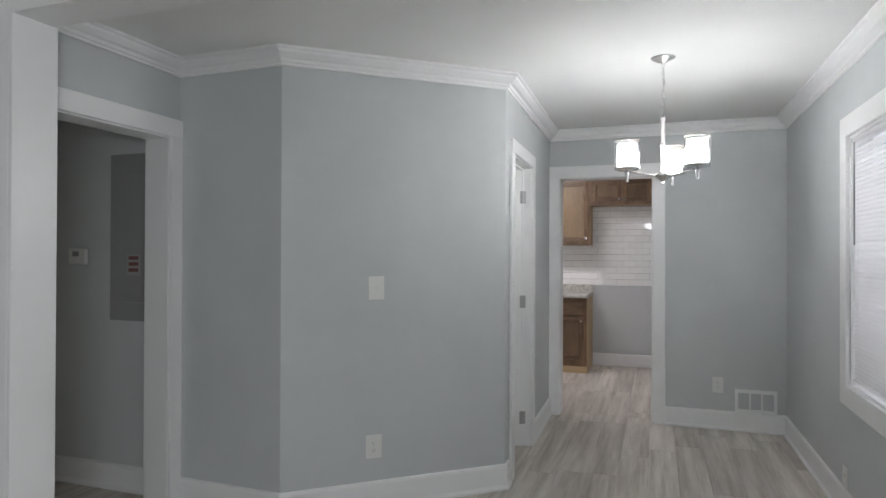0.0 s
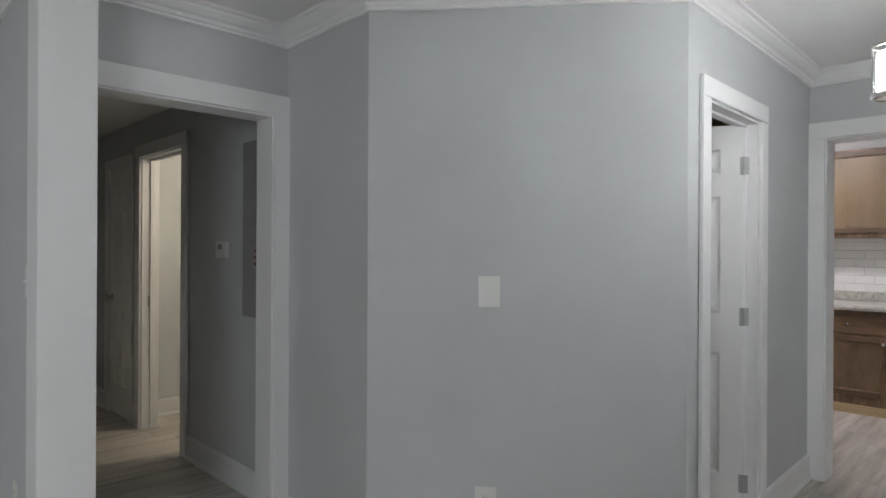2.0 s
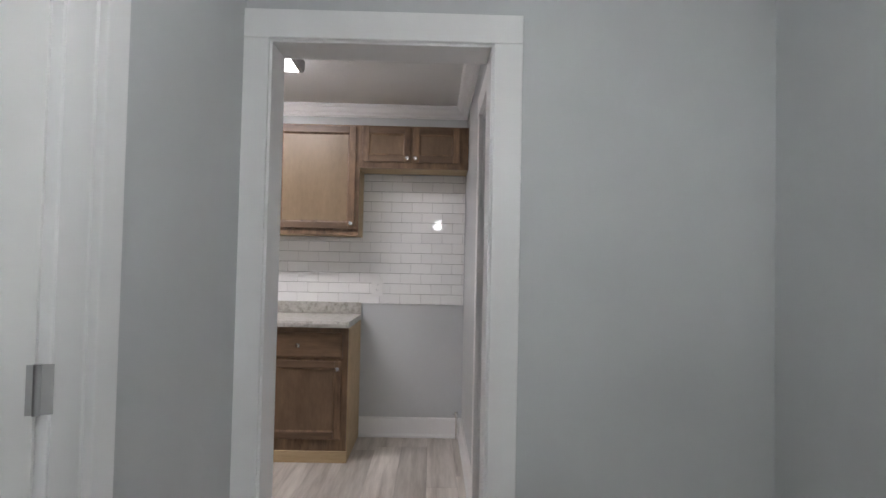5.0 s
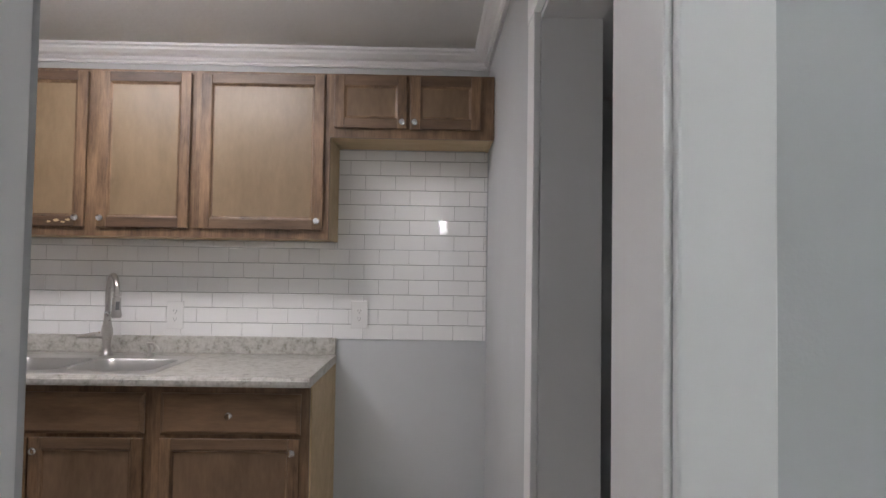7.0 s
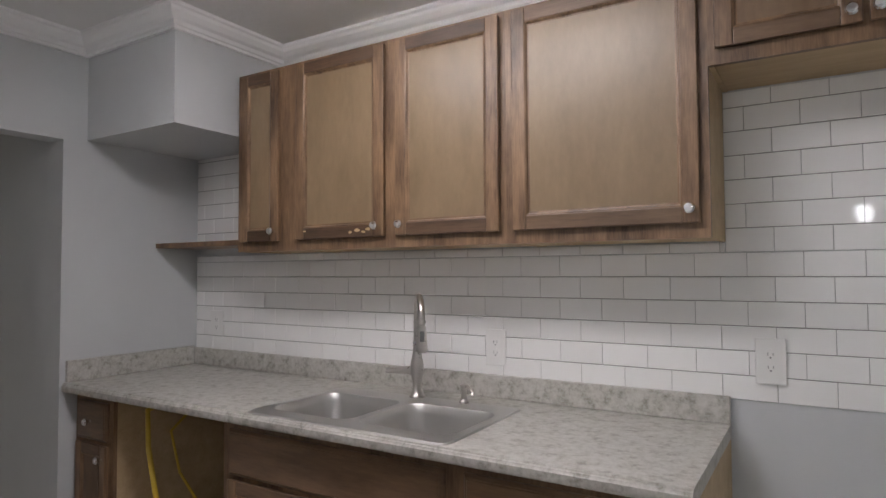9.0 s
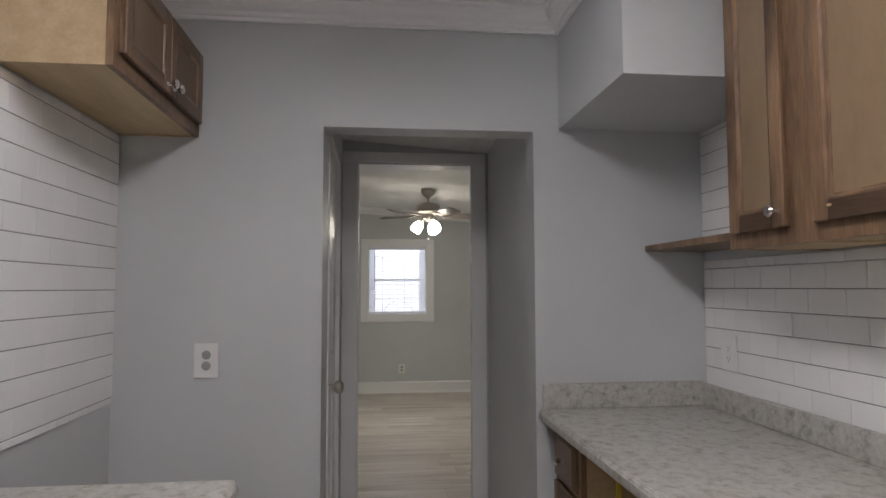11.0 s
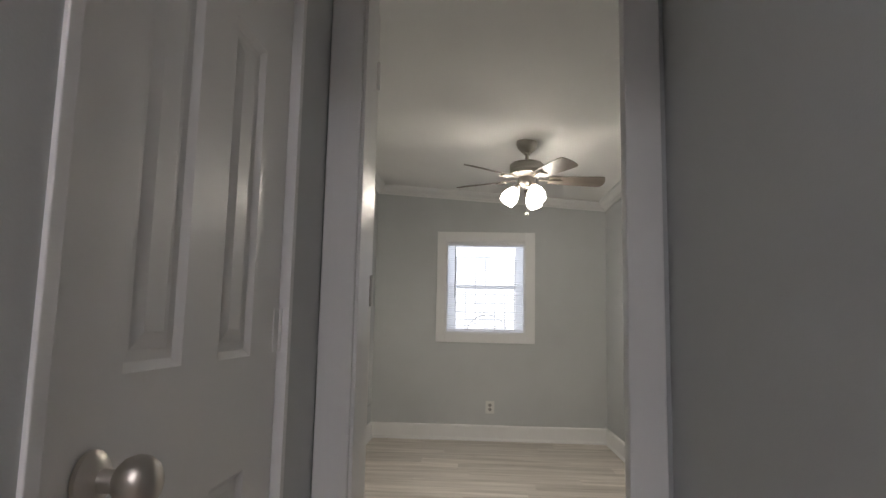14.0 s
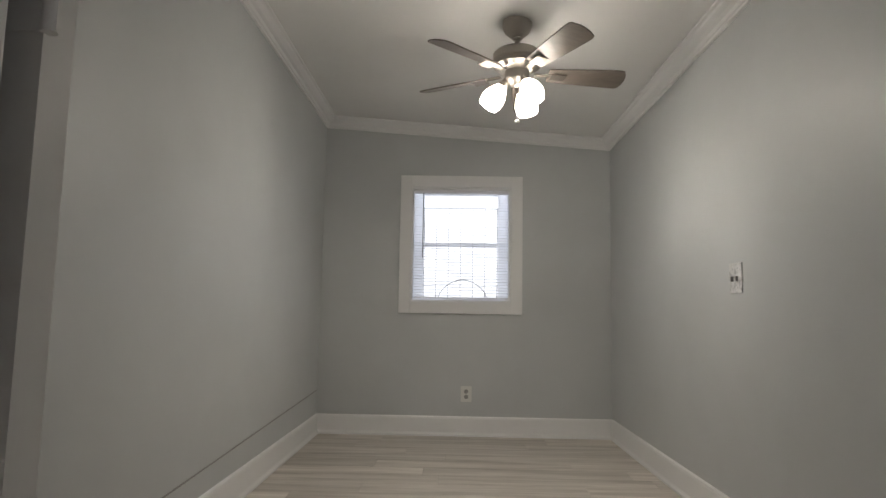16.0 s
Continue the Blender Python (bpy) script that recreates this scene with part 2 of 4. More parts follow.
def lathe(bm, profile, m=Matrix(), seg=24):
    """Turns (radius, height) pairs round the z axis of m."""
    rings = []
    for r, z in profile:
        if r < 1e-5:
            rings.append([bm.verts.new(m @ Vector((0, 0, z)))])
        else:
            rings.append([bm.verts.new(m @ Vector((r * math.cos(2 * math.pi * k / seg), r * math.sin(2 * math.pi * k / seg), z))) for k in range(seg)])
    for a, b in zip(rings, rings[1:]):
        for k in range(seg):
            q = [a[k % len(a)], a[(k + 1) % len(a)], b[(k + 1) % len(b)], b[k % len(b)]]
            q = list(dict.fromkeys(q))
            if len(q) > 2:
                bm.faces.new(q)
    return bm


def tube(bm, points, radius, seg=10):
    """A round bar along points; radius may be a list."""
    pts = [Vector(p) for p in points]
    rs = radius if isinstance(radius, (list, tuple)) else [radius] * len(pts)
    rings, side = [], None
    for k, p in enumerate(pts):
        d = (pts[min(k + 1, len(pts) - 1)] - pts[max(k - 1, 0)]).normalized()
        if side is None:
            side = d.orthogonal().normalized()
        side = (side - d * side.dot(d)).normalized()
        up = d.cross(side)
        rings.append([bm.verts.new(p + rs[k] * (math.cos(2 * math.pi * j / seg) * side + math.sin(2 * math.pi * j / seg) * up)) for j in range(seg)])
    for a, b in zip(rings, rings[1:]):
        for j in range(seg):
            bm.faces.new((a[j], a[(j + 1) % seg], b[(j + 1) % seg], b[j]))
    bm.faces.new(rings[0])
    bm.faces.new(rings[-1])
    return bm


def slab(bm, p0, p1, t, z0, z1, holes=()):
    """A board or wall from p0 to p1, of thickness t to its left, with holes (u0, u1, z0, z1) cut through."""
    p0, p1 = Vector(p0), Vector(p1)
    u, length = (p1 - p0).normalized(), (p1 - p0).length
    n = Vector((-u.y, u.x))
    us = sorted({0.0, length, *(min(max(v, 0.0), length) for h in holes for v in h[:2])})
    zs = sorted({z0, z1, *(min(max(v, z0), z1) for h in holes for v in h[2:])})
    verts = {}

    def at(i, v, j):
        if (i, v, j) not in verts:
            q = p0 + u * us[i] + n * (t * v)
            verts[i, v, j] = bm.verts.new((q.x, q.y, zs[j]))
        return verts[i, v, j]

    def solid(i, j):
        if not (0 <= i < len(us) - 1 and 0 <= j < len(zs) - 1):
            return False
        a, b = (us[i] + us[i + 1]) / 2, (zs[j] + zs[j + 1]) / 2
        return not any(h[0] < a < h[1] and h[2] < b < h[3] for h in holes)

    for i in range(len(us) - 1):
        for j in range(len(zs) - 1):
            if not solid(i, j):
                continue
            for v in (0, 1):
                bm.faces.new((at(i, v, j), at(i + 1, v, j), at(i + 1, v, j + 1), at(i, v, j + 1)))
            if not solid(i - 1, j):
                bm.faces.new((at(i, 0, j), at(i, 1, j), at(i, 1, j + 1), at(i, 0, j + 1)))
            if not solid(i + 1, j):
                bm.faces.new((at(i + 1, 0, j), at(i + 1, 1, j), at(i + 1, 1, j + 1), at(i + 1, 0, j + 1)))
            if not solid(i, j - 1):
                bm.faces.new((at(i, 0, j), at(i + 1, 0, j), at(i + 1, 1, j), at(i, 1, j)))
            if not solid(i, j + 1):
                bm.faces.new((at(i, 0, j + 1), at(i + 1, 0, j + 1), at(i + 1, 1, j + 1), at(i, 1, j + 1)))
    return bm


def moulding(bm, path, profile):
    """Sweeps a closed profile of (distance from wall, height) along a plan polyline (x, y[, z]), mitred, into the side on its left."""
    pts = [Vector(p) if len(p) == 3 else Vector((*p, 0)) for p in path]
    rings = []
    for k, p in enumerate(pts):
        a = (pts[k] - pts[k - 1]).to_2d().normalized() if k else None
        b = (pts[k + 1] - pts[k]).to_2d().normalized() if k < len(pts) - 1 else None
        na = Vector((-a.y, a.x)) if a else None
        nb = Vector((-b.y, b.x)) if b else None
        if na and nb:
            m = na + nb
            n = m / max(0.3, m.length_squared / 2)
        else:
            n = na or nb
        rings.append([bm.verts.new((p.x + n.x * d, p.y + n.y * d, p.z + z)) for d, z in profile])
    c = len(profile)
    for a, b in zip(rings, rings[1:]):
        for j in range(c):
            bm.faces.new((a[j], a[(j + 1) % c], b[(j + 1) % c], b[j]))
    bm.faces.new(rings[0])
    bm.faces.new(rings[-1])
    return bm


def stepped(bm, x0, x1, z0, z1, rings, y, back, closed=True):
    """A panel that fills a hole: rings of (inset, depth) from the face at y towards back (+1 or -1), closed in the middle."""
    loops = []
    for inset, depth in rings:
        loops.append([bm.verts.new((x, y + back * depth, z)) for x, z in
                      ((x0 + inset, z0 + inset), (x1 - inset, z0 + inset), (x1 - inset, z1 - inset), (x0 + inset, z1 - inset))])
    for a, b in zip(loops, loops[1:]):
        for j in range(4):
            bm.faces.new((a[j], a[(j + 1) % 4], b[(j + 1) % 4], b[j]))
    if closed:
        bm.faces.new(loops[-1])
    return bm


# ---- structure ----
DIN_Z, KIT_Z, HALL_Z = 2.445, 2.49, 2.335
CROWN = [(0, 0), (0.082, 0), (0.082, -0.012), (0.07, -0.018), (0.066, -0.03), (0.048, -0.048), (0.03, -0.056), (0.024, -0.07), (0.016, -0.074), (0.016, -0.086), (0, -0.086)]
BASE = [(0, 0), (0.026, 0), (0.026, 0.012), (0.019, 0.022), (0.016, 0.03), (0.016, 0.13), (0.012, 0.142), (0, 0.148)]


def wall(name, p0, p1, t, top, holes=(), label="smooth wall painted pale grey"):
    return structure(name, slab(bmesh.new(), p0, p1, t, -0.05, top, holes), M_WALL, label, "wall")


wall("wall_east", (1.0, 5.17), (1.0, -3.0), 0.15, 2.6, [(1.62, 2.70, 0.70, 2.01), (5.87, 7.57, 0.70, 2.10)])
wall("wall_north", (-0.825, 5.17), (1.0, 5.17), 0.17, 2.6, [(0.070, 0.863, -0.05, 2.052)])
wall("wall_closet", (-0.795, 3.39), (-0.825, 5.17), 0.11, 2.6, [(0.175, 0.86, -0.05, 2.022)])
wall("wall_angled", (-1.785, 2.56), (-0.795, 3.39), 0.1, 2.6)
wall("wall_short", (-2.455, 2.575), (-1.785, 2.56), 0.1, 2.6)
wall("wall_hall", (-2.455, 1.645), (-2.455, 2.575), 0.145, 2.6, [(0.055, 0.865, -0.05, 2.03)])
wall("wall_partition", (-4.33, 1.494), (-2.256, 1.494), 0.151, 2.6)
wall("wall_west", (-4.33, -3.0), (-4.33, 1.494), 0.15, 2.6)
wall("wall_south", (1.0, -3.0), (-4.33, -3.0), 0.15, 2.6)
wall("wall_hall_north", (-5.75, 2.62), (-2.60, 2.62), 0.12, 2.6, [(0.36, 0.90, -0.05, 2.03), (1.11, 1.92, -0.05, 2.06)])
wall("wall_hall_south", (-4.33, 1.645), (-5.75, 1.645), 0.12, 2.6)
wall("wall_hall_end", (-5.75, 1.645), (-5.75, 2.62), 0.12, 2.6, [(0.08, 0.87, -0.05, 2.05)])
wall("wall_bath_west", (-4.9, 2.74), (-4.9, 4.4), 0.1, 2.6)
wall("wall_bath_north", (-4.9, 4.4), (-3.3, 4.4), 0.1, 2.6)
wall("wall_bath_east", (-3.3, 4.4), (-3.3, 2.74), 0.1, 2.6)
wall("wall_linen_back", (-5.75, 3.2), (-4.8, 3.2), 0.1, 2.6)
wall("wall_hall_door_back", (-6.5, 1.6), (-6.5, 2.7), 0.1, 2.6)
structure("wall_closet_back", slab(bmesh.new(), (-1.9, 2.6), (-1.9, 5.33), 0.1, -0.05, 2.6, ()), M_PLY, "bare tan board wall at the back of the closet", "wall")
wall("wall_kitchen_north", (-3.34, 7.74), (0.07, 7.74), 0.12, 2.6)
wall("wall_kitchen_east", (0.07, 7.74), (0.07, 5.30), 0.17, 2.6, [(1.532, 2.395, -0.05, 2.06)])
wall("wall_kitchen_west", (-3.34, 5.3), (-3.34, 7.74), 0.12, 2.6, [(0.91, 1.735, -0.05, 2.005)])
wall("wall_kitchen_south", (-0.80, 5.46), (-3.34, 5.46), 0.12, 2.6)
wall("wall_alcove_south", (-3.46, 6.21), (-4.632, 6.21), 0.1, 2.6, [(0.152, 0.914, -0.05, 2.066)])
wall("wall_pantry_back", (-3.4, 5.75), (-4.632, 5.75), 0.05, 2.6)
wall("wall_alcove_north", (-4.632, 7.087), (-3.46, 7.037), 0.1, 2.6)
wall("wall_bedroom_east", (-4.632, 5.5), (-4.632, 7.98), 0.15, 2.6, [(0.786, 1.571, -0.05, 2.144)])
wall("wall_bedroom_south", (-4.735, 5.593), (-9.19, 5.593), 0.12, 2.7)
wall("wall_bedroom_west", (-9.19, 5.593), (-9.19, 7.88), 0.14, 2.7, [(0.701, 1.504, 1.019, 1.947)])
wall("wall_bedroom_north", (-9.19, 7.88), (-4.735, 7.88), 0.12, 2.7)
wall("wall_side_room_north", (0.24, 7.3), (0.85, 7.3), 0.1, 2.6)
wall("wall_side_room_east", (0.85, 7.3), (0.85, 5.3), 0.1, 2.6)

header = boxed(-2.256, 1.0, 1.494, 1.645, 2.29, 2.6)
structure("trim_header", header, M_TRIM, "white painted beam over the cased opening", "beam")
bm = boxed(-2.256, -2.236, 1.476, 1.663, 0, 2.29, bevel=0.002)
box(bm, -2.398, -2.256, 1.476, 1.4938, 0, 2.44, bevel=0.002)
box(bm, -2.255, 1.0, 1.476, 1.4938, 2.2905, 2.44, bevel=0.002)
structure("trim_post", bm, M_TRIM, "white painted boards round the cased opening", "trim")


def ceiling(name, x0, x1, y0, y1, z, material, label):
    structure(name, boxed(x0, x1, y0, y1, z, z + 0.08), material, label, "ceiling")


ceiling("ceiling_dining", -4.4, 1.1, -3.1, 5.24, DIN_Z, M_CEIL, "smooth white painted ceiling")
ceiling("ceiling_kitchen", -3.4, 0.15, 5.24, 7.8, KIT_Z, M_TEXCEIL, "white ceiling with stippled texture")
ceiling("ceiling_hall", -6.6, -2.52, 1.57, 2.68, HALL_Z, M_TEXCEIL, "textured white hall ceiling")
ceiling("ceiling_bath", -5.8, -3.2, 2.68, 4.5, 2.4, M_CEIL, "white bathroom ceiling")
ceiling("ceiling_closet", -1.9, -0.9, 3.47, 5.2, 2.15, M_PLY, "bare board ceiling of the closet")
ceiling("ceiling_side_room", 0.2, 0.93, 5.25, 7.38, 2.14, M_CEIL, "white ceiling of the unlit room")


def sloped(name, x0, x1, y0, y1, z0, z1, material, label):
    bm = bmesh.new()
    box(bm, x0, x1, y0, y1, 0, 0.08)
    for v in bm.verts:
        v.co.z += z0 + (z1 - z0) * (v.co.y - y0) / (y1 - y0)
    structure(name, bm, material, label, "ceiling")


sloped("ceiling_bedroom", -9.25, -4.65, 5.55, 7.93, 2.508, 2.338, M_CEIL, "smooth white ceiling sloping down to one side")
sloped("ceiling_alcove", -4.67, -3.44, 6.15, 7.13, 2.272, 2.200, M_CEIL, "low sloping white ceiling of the alcove")

structure("floor", boxed(-10, 3, -3.2, 8.2, -0.12, -0.006), M_SUB, "subfloor under the vinyl planks", "floor")
structure("ground", boxed(-60, 40, -50, 60, -0.6, -0.5), mat("outside_soil", (0.2, 0.19, 0.16), 0.9), "bare ground outside the house", "ground")


def crown(path, z, label="white stepped crown moulding under the ceiling"):
    return structure("trim_crown", moulding(bmesh.new(), [(*p, z) if len(p) == 2 else p for p in path], CROWN), M_TRIM, label, "crown moulding")


def baseboard(path):
    return structure("baseboard", moulding(bmesh.new(), path, BASE), M_TRIM, "tall white painted baseboard along the wall", "baseboard")


crown([(1.0, 1.645), (1.0, 5.17), (-0.825, 5.17), (-0.795, 3.39), (-1.785, 2.56), (-2.455, 2.575), (-2.455, 1.645), (-2.24, 1.645)], DIN_Z)
crown([(-2.398, 1.494), (-4.33, 1.494), (-4.33, -3.0), (1.0, -3.0), (1.0, 1.476)], DIN_Z)
crown([(0.07, 5.30), (0.07, 7.74), (-2.69, 7.74), (-2.69, 7.14), (-3.34, 7.14), (-3.34, 5.46), (-0.80, 5.46)], KIT_Z)
crown([(-4.735, 7.88, 2.342), (-9.19, 7.88, 2.342), (-9.19, 5.593, 2.505), (-4.735, 5.593, 2.505)], 0)
baseboard([(1.0, -3.0), (1.0, 5.17), (0.112, 5.17)])
baseboard([(-0.8247, 5.15), (-0.8103, 4.30)])
baseboard([(-0.7963, 3.47), (-0.795, 3.39), (-1.785, 2.56), (-2.43, 2.575)])
baseboard([(-2.40, 1.494), (-4.33, 1.494), (-4.33, -3.0), (1.0, -3.0)])
baseboard([(-2.60, 2.62), (-3.76, 2.62)])
baseboard([(-4.71, 2.62), (-4.78, 2.62)])
baseboard([(-5.46, 2.62), (-5.73, 2.62)])
baseboard([(-3.3, 2.74), (-3.3, 4.4), (-4.9, 4.4), (-4.9, 2.74)])
baseboard([(0.07, 6.299), (0.07, 7.74), (-0.70, 7.74)])
baseboard([(-3.46, 7.037), (-4.606, 7.086)])
baseboard([(-4.782, 7.06), (-4.782, 7.88), (-9.19, 7.88), (-9.19, 5.593), (-4.782, 5.593), (-4.782, 6.2)])


def frame_trim(p0, p1, t, top, width, near=True, far=True, stops=True, label="white painted door casing"):
    """Jamb boards and flat casings round an opening from p0 to p1 on the wall's face, the wall lying to the left."""
    p0, p1 = Vector(p0), Vector(p1)
    u, length = (p1 - p0).normalized(), (p1 - p0).length
    m = Matrix.Translation((*p0, 0)) @ Matrix.Rotation(math.atan2(u.y, u.x), 4, "Z")
    bm = bmesh.new()
    box(bm, -0.002, 0.02, -0.003, t + 0.003, 0, top, bevel=0.0015)
    box(bm, length - 0.02, length + 0.002, -0.003, t + 0.003, 0, top, bevel=0.0015)
    box(bm, 0.02, length - 0.02, -0.003, t + 0.003, top - 0.02, top + 0.001, bevel=0.0015)
    stops and box(bm, 0.0205, 0.032, t * 0.45, t * 0.75, 0, top - 0.02, bevel=0.002)
    stops and box(bm, length - 0.032, length - 0.0205, t * 0.45, t * 0.75, 0, top - 0.02, bevel=0.002)
    stops and box(bm, 0.032, length - 0.032, t * 0.45, t * 0.75, top - 0.032, top - 0.0205, bevel=0.002)
    for on, a, b in ((near, -0.0215, -0.0035), (far, t + 0.0035, t + 0.0215)):
        if on:
            box(bm, 0.012 - width, 0.012, a, b, 0, top - 0.012, bevel=0.003)
            box(bm, length - 0.012, length - 0.012 + width, a, b, 0, top - 0.012, bevel=0.003)
            box(bm, 0.012 - width, length - 0.012 + width, a - 0.002, b, top - 0.0115, top - 0.012 + width, bevel=0.003)
    bm.transform(m)
    return structure("trim_casing", bm, M_TRIM, label, "door casing")


frame_trim((-0.753, 5.17), (0.034, 5.17), 0.17, 2.05, 0.098, True, False, False)
frame_trim((-0.798, 3.567), (-0.8095, 4.248), 0.11, 2.02, 0.085, True, False)
frame_trim((-2.455, 1.702), (-2.455, 2.508), 0.145, 2.028, 0.1, True, True, False)
frame_trim((-4.638, 2.62), (-3.832, 2.62), 0.12, 2.058, 0.09, True, False)
frame_trim((-5.388, 2.62), (-4.852, 2.62), 0.12, 2.028, 0.075, True, False)
frame_trim((-5.75, 1.727), (-5.75, 2.513), 0.12, 2.048, 0.09, True, False)
bm = boxed(0.05, 0.0695, 6.196, 6.298, 0, 2.06, bevel=0.003)
box(bm, 0.048, 0.0695, 5.347, 6.298, 2.0605, 2.16, bevel=0.003)
structure("trim_casing", bm, M_TRIM, "white painted casing beside the dark doorway", "door casing")
bm = boxed(0.0705, 0.2385, 6.195, 6.2076, 0, 2.045, bevel=0.001)
box(bm, 0.0705, 0.2385, 5.346, 6.2076, 2.0455, 2.0596, bevel=0.001)
structure("trim_lining", bm, M_TRIM, "white painted lining of the dark doorway", "door lining")
frame_trim((-4.632, 6.288), (-4.632, 7.071), 0.15, 2.142, 0.058, False, True, False)
bm = boxed(-4.6285, -4.61, 6.213, 6.3, 0, 2.13, bevel=0.003)
box(bm, -4.6285, -4.61, 6.98, 7.07, 0, 2.13, bevel=0.003)
box(bm, -4.6285, -4.608, 6.213, 7.07, 2.1305, 2.193, bevel=0.003)
box(bm, -4.672, -4.629, 6.982, 7.0505, 0, 2.122, bevel=0.003)
structure("trim_casing", bm, M_TRIM, "white painted door casing", "door casing")
structure("trim_strike_plate", boxed(-4.762, -4.742, 7.048, 7.0506, 1.065, 1.125), M_HINGE, "small metal strike plate on the bedroom jamb", "strike plate")
bm = boxed(-9.16, -4.76, 5.5932, 5.597, 0.0, 0.007, bevel=0.001)
for v in bm.verts:
    v.co.z += 0.238 - 0.034 * (v.co.x + 6.65)
structure("trim_wall_seam", bm, M_PANEL, "thin painted seam line along the bedroom wall", "wall seam")

# boxed-in duct above the end of the counter
structure("wall_soffit", boxed(-3.34, -2.69, 7.14, 7.74, 2.018, 2.55), M_WALL, "painted boxed-in soffit above the counter end", "soffit")


# ---- doors ----
PANEL_RINGS = [(0, 0), (0.012, 0.009), (0.026, 0.010), (0.048, 0.004)]


def knob(bm, x, y, z, out):
    """A round door knob on a rosette; out is +1 or -1 along y."""
    m = Matrix.Translation((x, y, z)) @ Matrix.Rotation(radians(-90 * out), 4, "X")
    lathe(bm, [(0, 0), (0.032, 0), (0.032, 0.006), (0.026, 0.012), (0.013, 0.016), (0.0125, 0.032), (0.019, 0.036), (0.0255, 0.043), (0.029, 0.053), (0.0285, 0.062), (0.024, 0.071), (0.016, 0.0765), (0, 0.078)], m, 28)
    return bm


def panel_door(name, m, w, h, label, hinge_side=0, knob_z=0.945, t=0.035, back_knob=True, front_knob=True, s=0.1, mid=0.085, backset=0.065, hinge_zs=(0.2, 1.03, 1.78)):
    """A six-panel door leaf; x from the hinge edge at 0 to the free edge at w, thickness along +y."""
    d = thing(name, m, label, "door", kind="structure")
    xs = [(s, (w - mid) / 2), ((w + mid) / 2, w - s)]
    zs = [(0.24, 0.845), (1.045, 1.63), (1.74, h - 0.12)]
    holes = [(a, b, c, e) for a, b in xs for c, e in zs]
    part("leaf", slab(bmesh.new(), (0, 0), (w, 0), t, 0, h, holes), M_DOOR, d)
    for a, b, c, e in holes:
        bm = bmesh.new()
        stepped(bm, a, b, c, e, PANEL_RINGS, 0.0, 1)
        stepped(bm, a, b, c, e, PANEL_RINGS, t, -1)
        part("panel", bm, M_DOOR, d)
    bm = bmesh.new()
    if back_knob:
        knob(bm, w - backset, -0.001, knob_z, -1)
    if front_knob:
        knob(bm, w - backset, t + 0.001, knob_z, 1)
    part("knob", bm, M_KNOB, d, "round satin nickel knob", True)
    part("latch_plate", boxed(w - 0.001, w + 0.002, t / 2 - 0.012, t / 2 + 0.012, knob_z - 0.03, knob_z + 0.03, bevel=0.0008), M_DOOR, d)
    for z in hinge_zs:
        bm = rod(bmesh.new(), (-0.005, hinge_side * t, z - 0.045), (-0.005, hinge_side * t, z + 0.045), 0.007)
        a = -0.03 if name == "door_1" else -0.012
        box(bm, a, a + 0.042, hinge_side * t - 0.002, hinge_side * t + 0.002, z - 0.044, z + 0.044)
        part("hinge", bm, M_HINGE if name == "door_1" else M_DOOR, d, "hinge with its pin", True)
    return d


# closet door, swung into the closet
panel_door("door_1", pose(-0.880, 4.215, 0.012, 0, 0, 205), 0.645, 1.985, "white six-panel door standing open into the closet", 1, 0.95)
# alcove door, shut in the side wall of the alcove
panel_door("door_2", pose(-4.346, 6.16, 0.012, 0, 0, 0), 0.71, 2.03, "white six-panel door, shut, in the alcove side wall", 1, 0.937, 0.035, False, True, 0.15, 0.12, 0.1, (0.25, 1.09, 1.86))
frame_trim((-3.614, 6.213), (-4.372, 6.213), 0.1, 2.068, 0.03, False, False, False, "white painted door lining in the alcove")
# bedroom door, swung right round against the bedroom wall
panel_door("door_6", pose(-4.893, 6.295, 0.012, 0, 0, -90), 0.66, 2.06, "white six-panel door folded back against the bedroom wall", 1, 0.945, 0.042, True, False, 0.1, 0.085, 0.065, (0.25, 1.2, 1.85))
# hall doors
panel_door("door_3", pose(-4.874, 2.655, 0.012, 0, 0, 180), 0.49, 1.99, "narrow white closet door, shut, in the dim hall", 1)
panel_door("door_4", pose(-5.785, 1.75, 0.012, 0, 0, 90), 0.74, 2.01, "white door, shut, at the end of the dim hall", 0)
structure("trim_strike_plate", boxed(-4.6185, -4.6165, 2.66, 2.69, 0.93, 1.0), M_NICKEL, "small metal strike plate on the bathroom jamb", "strike plate")


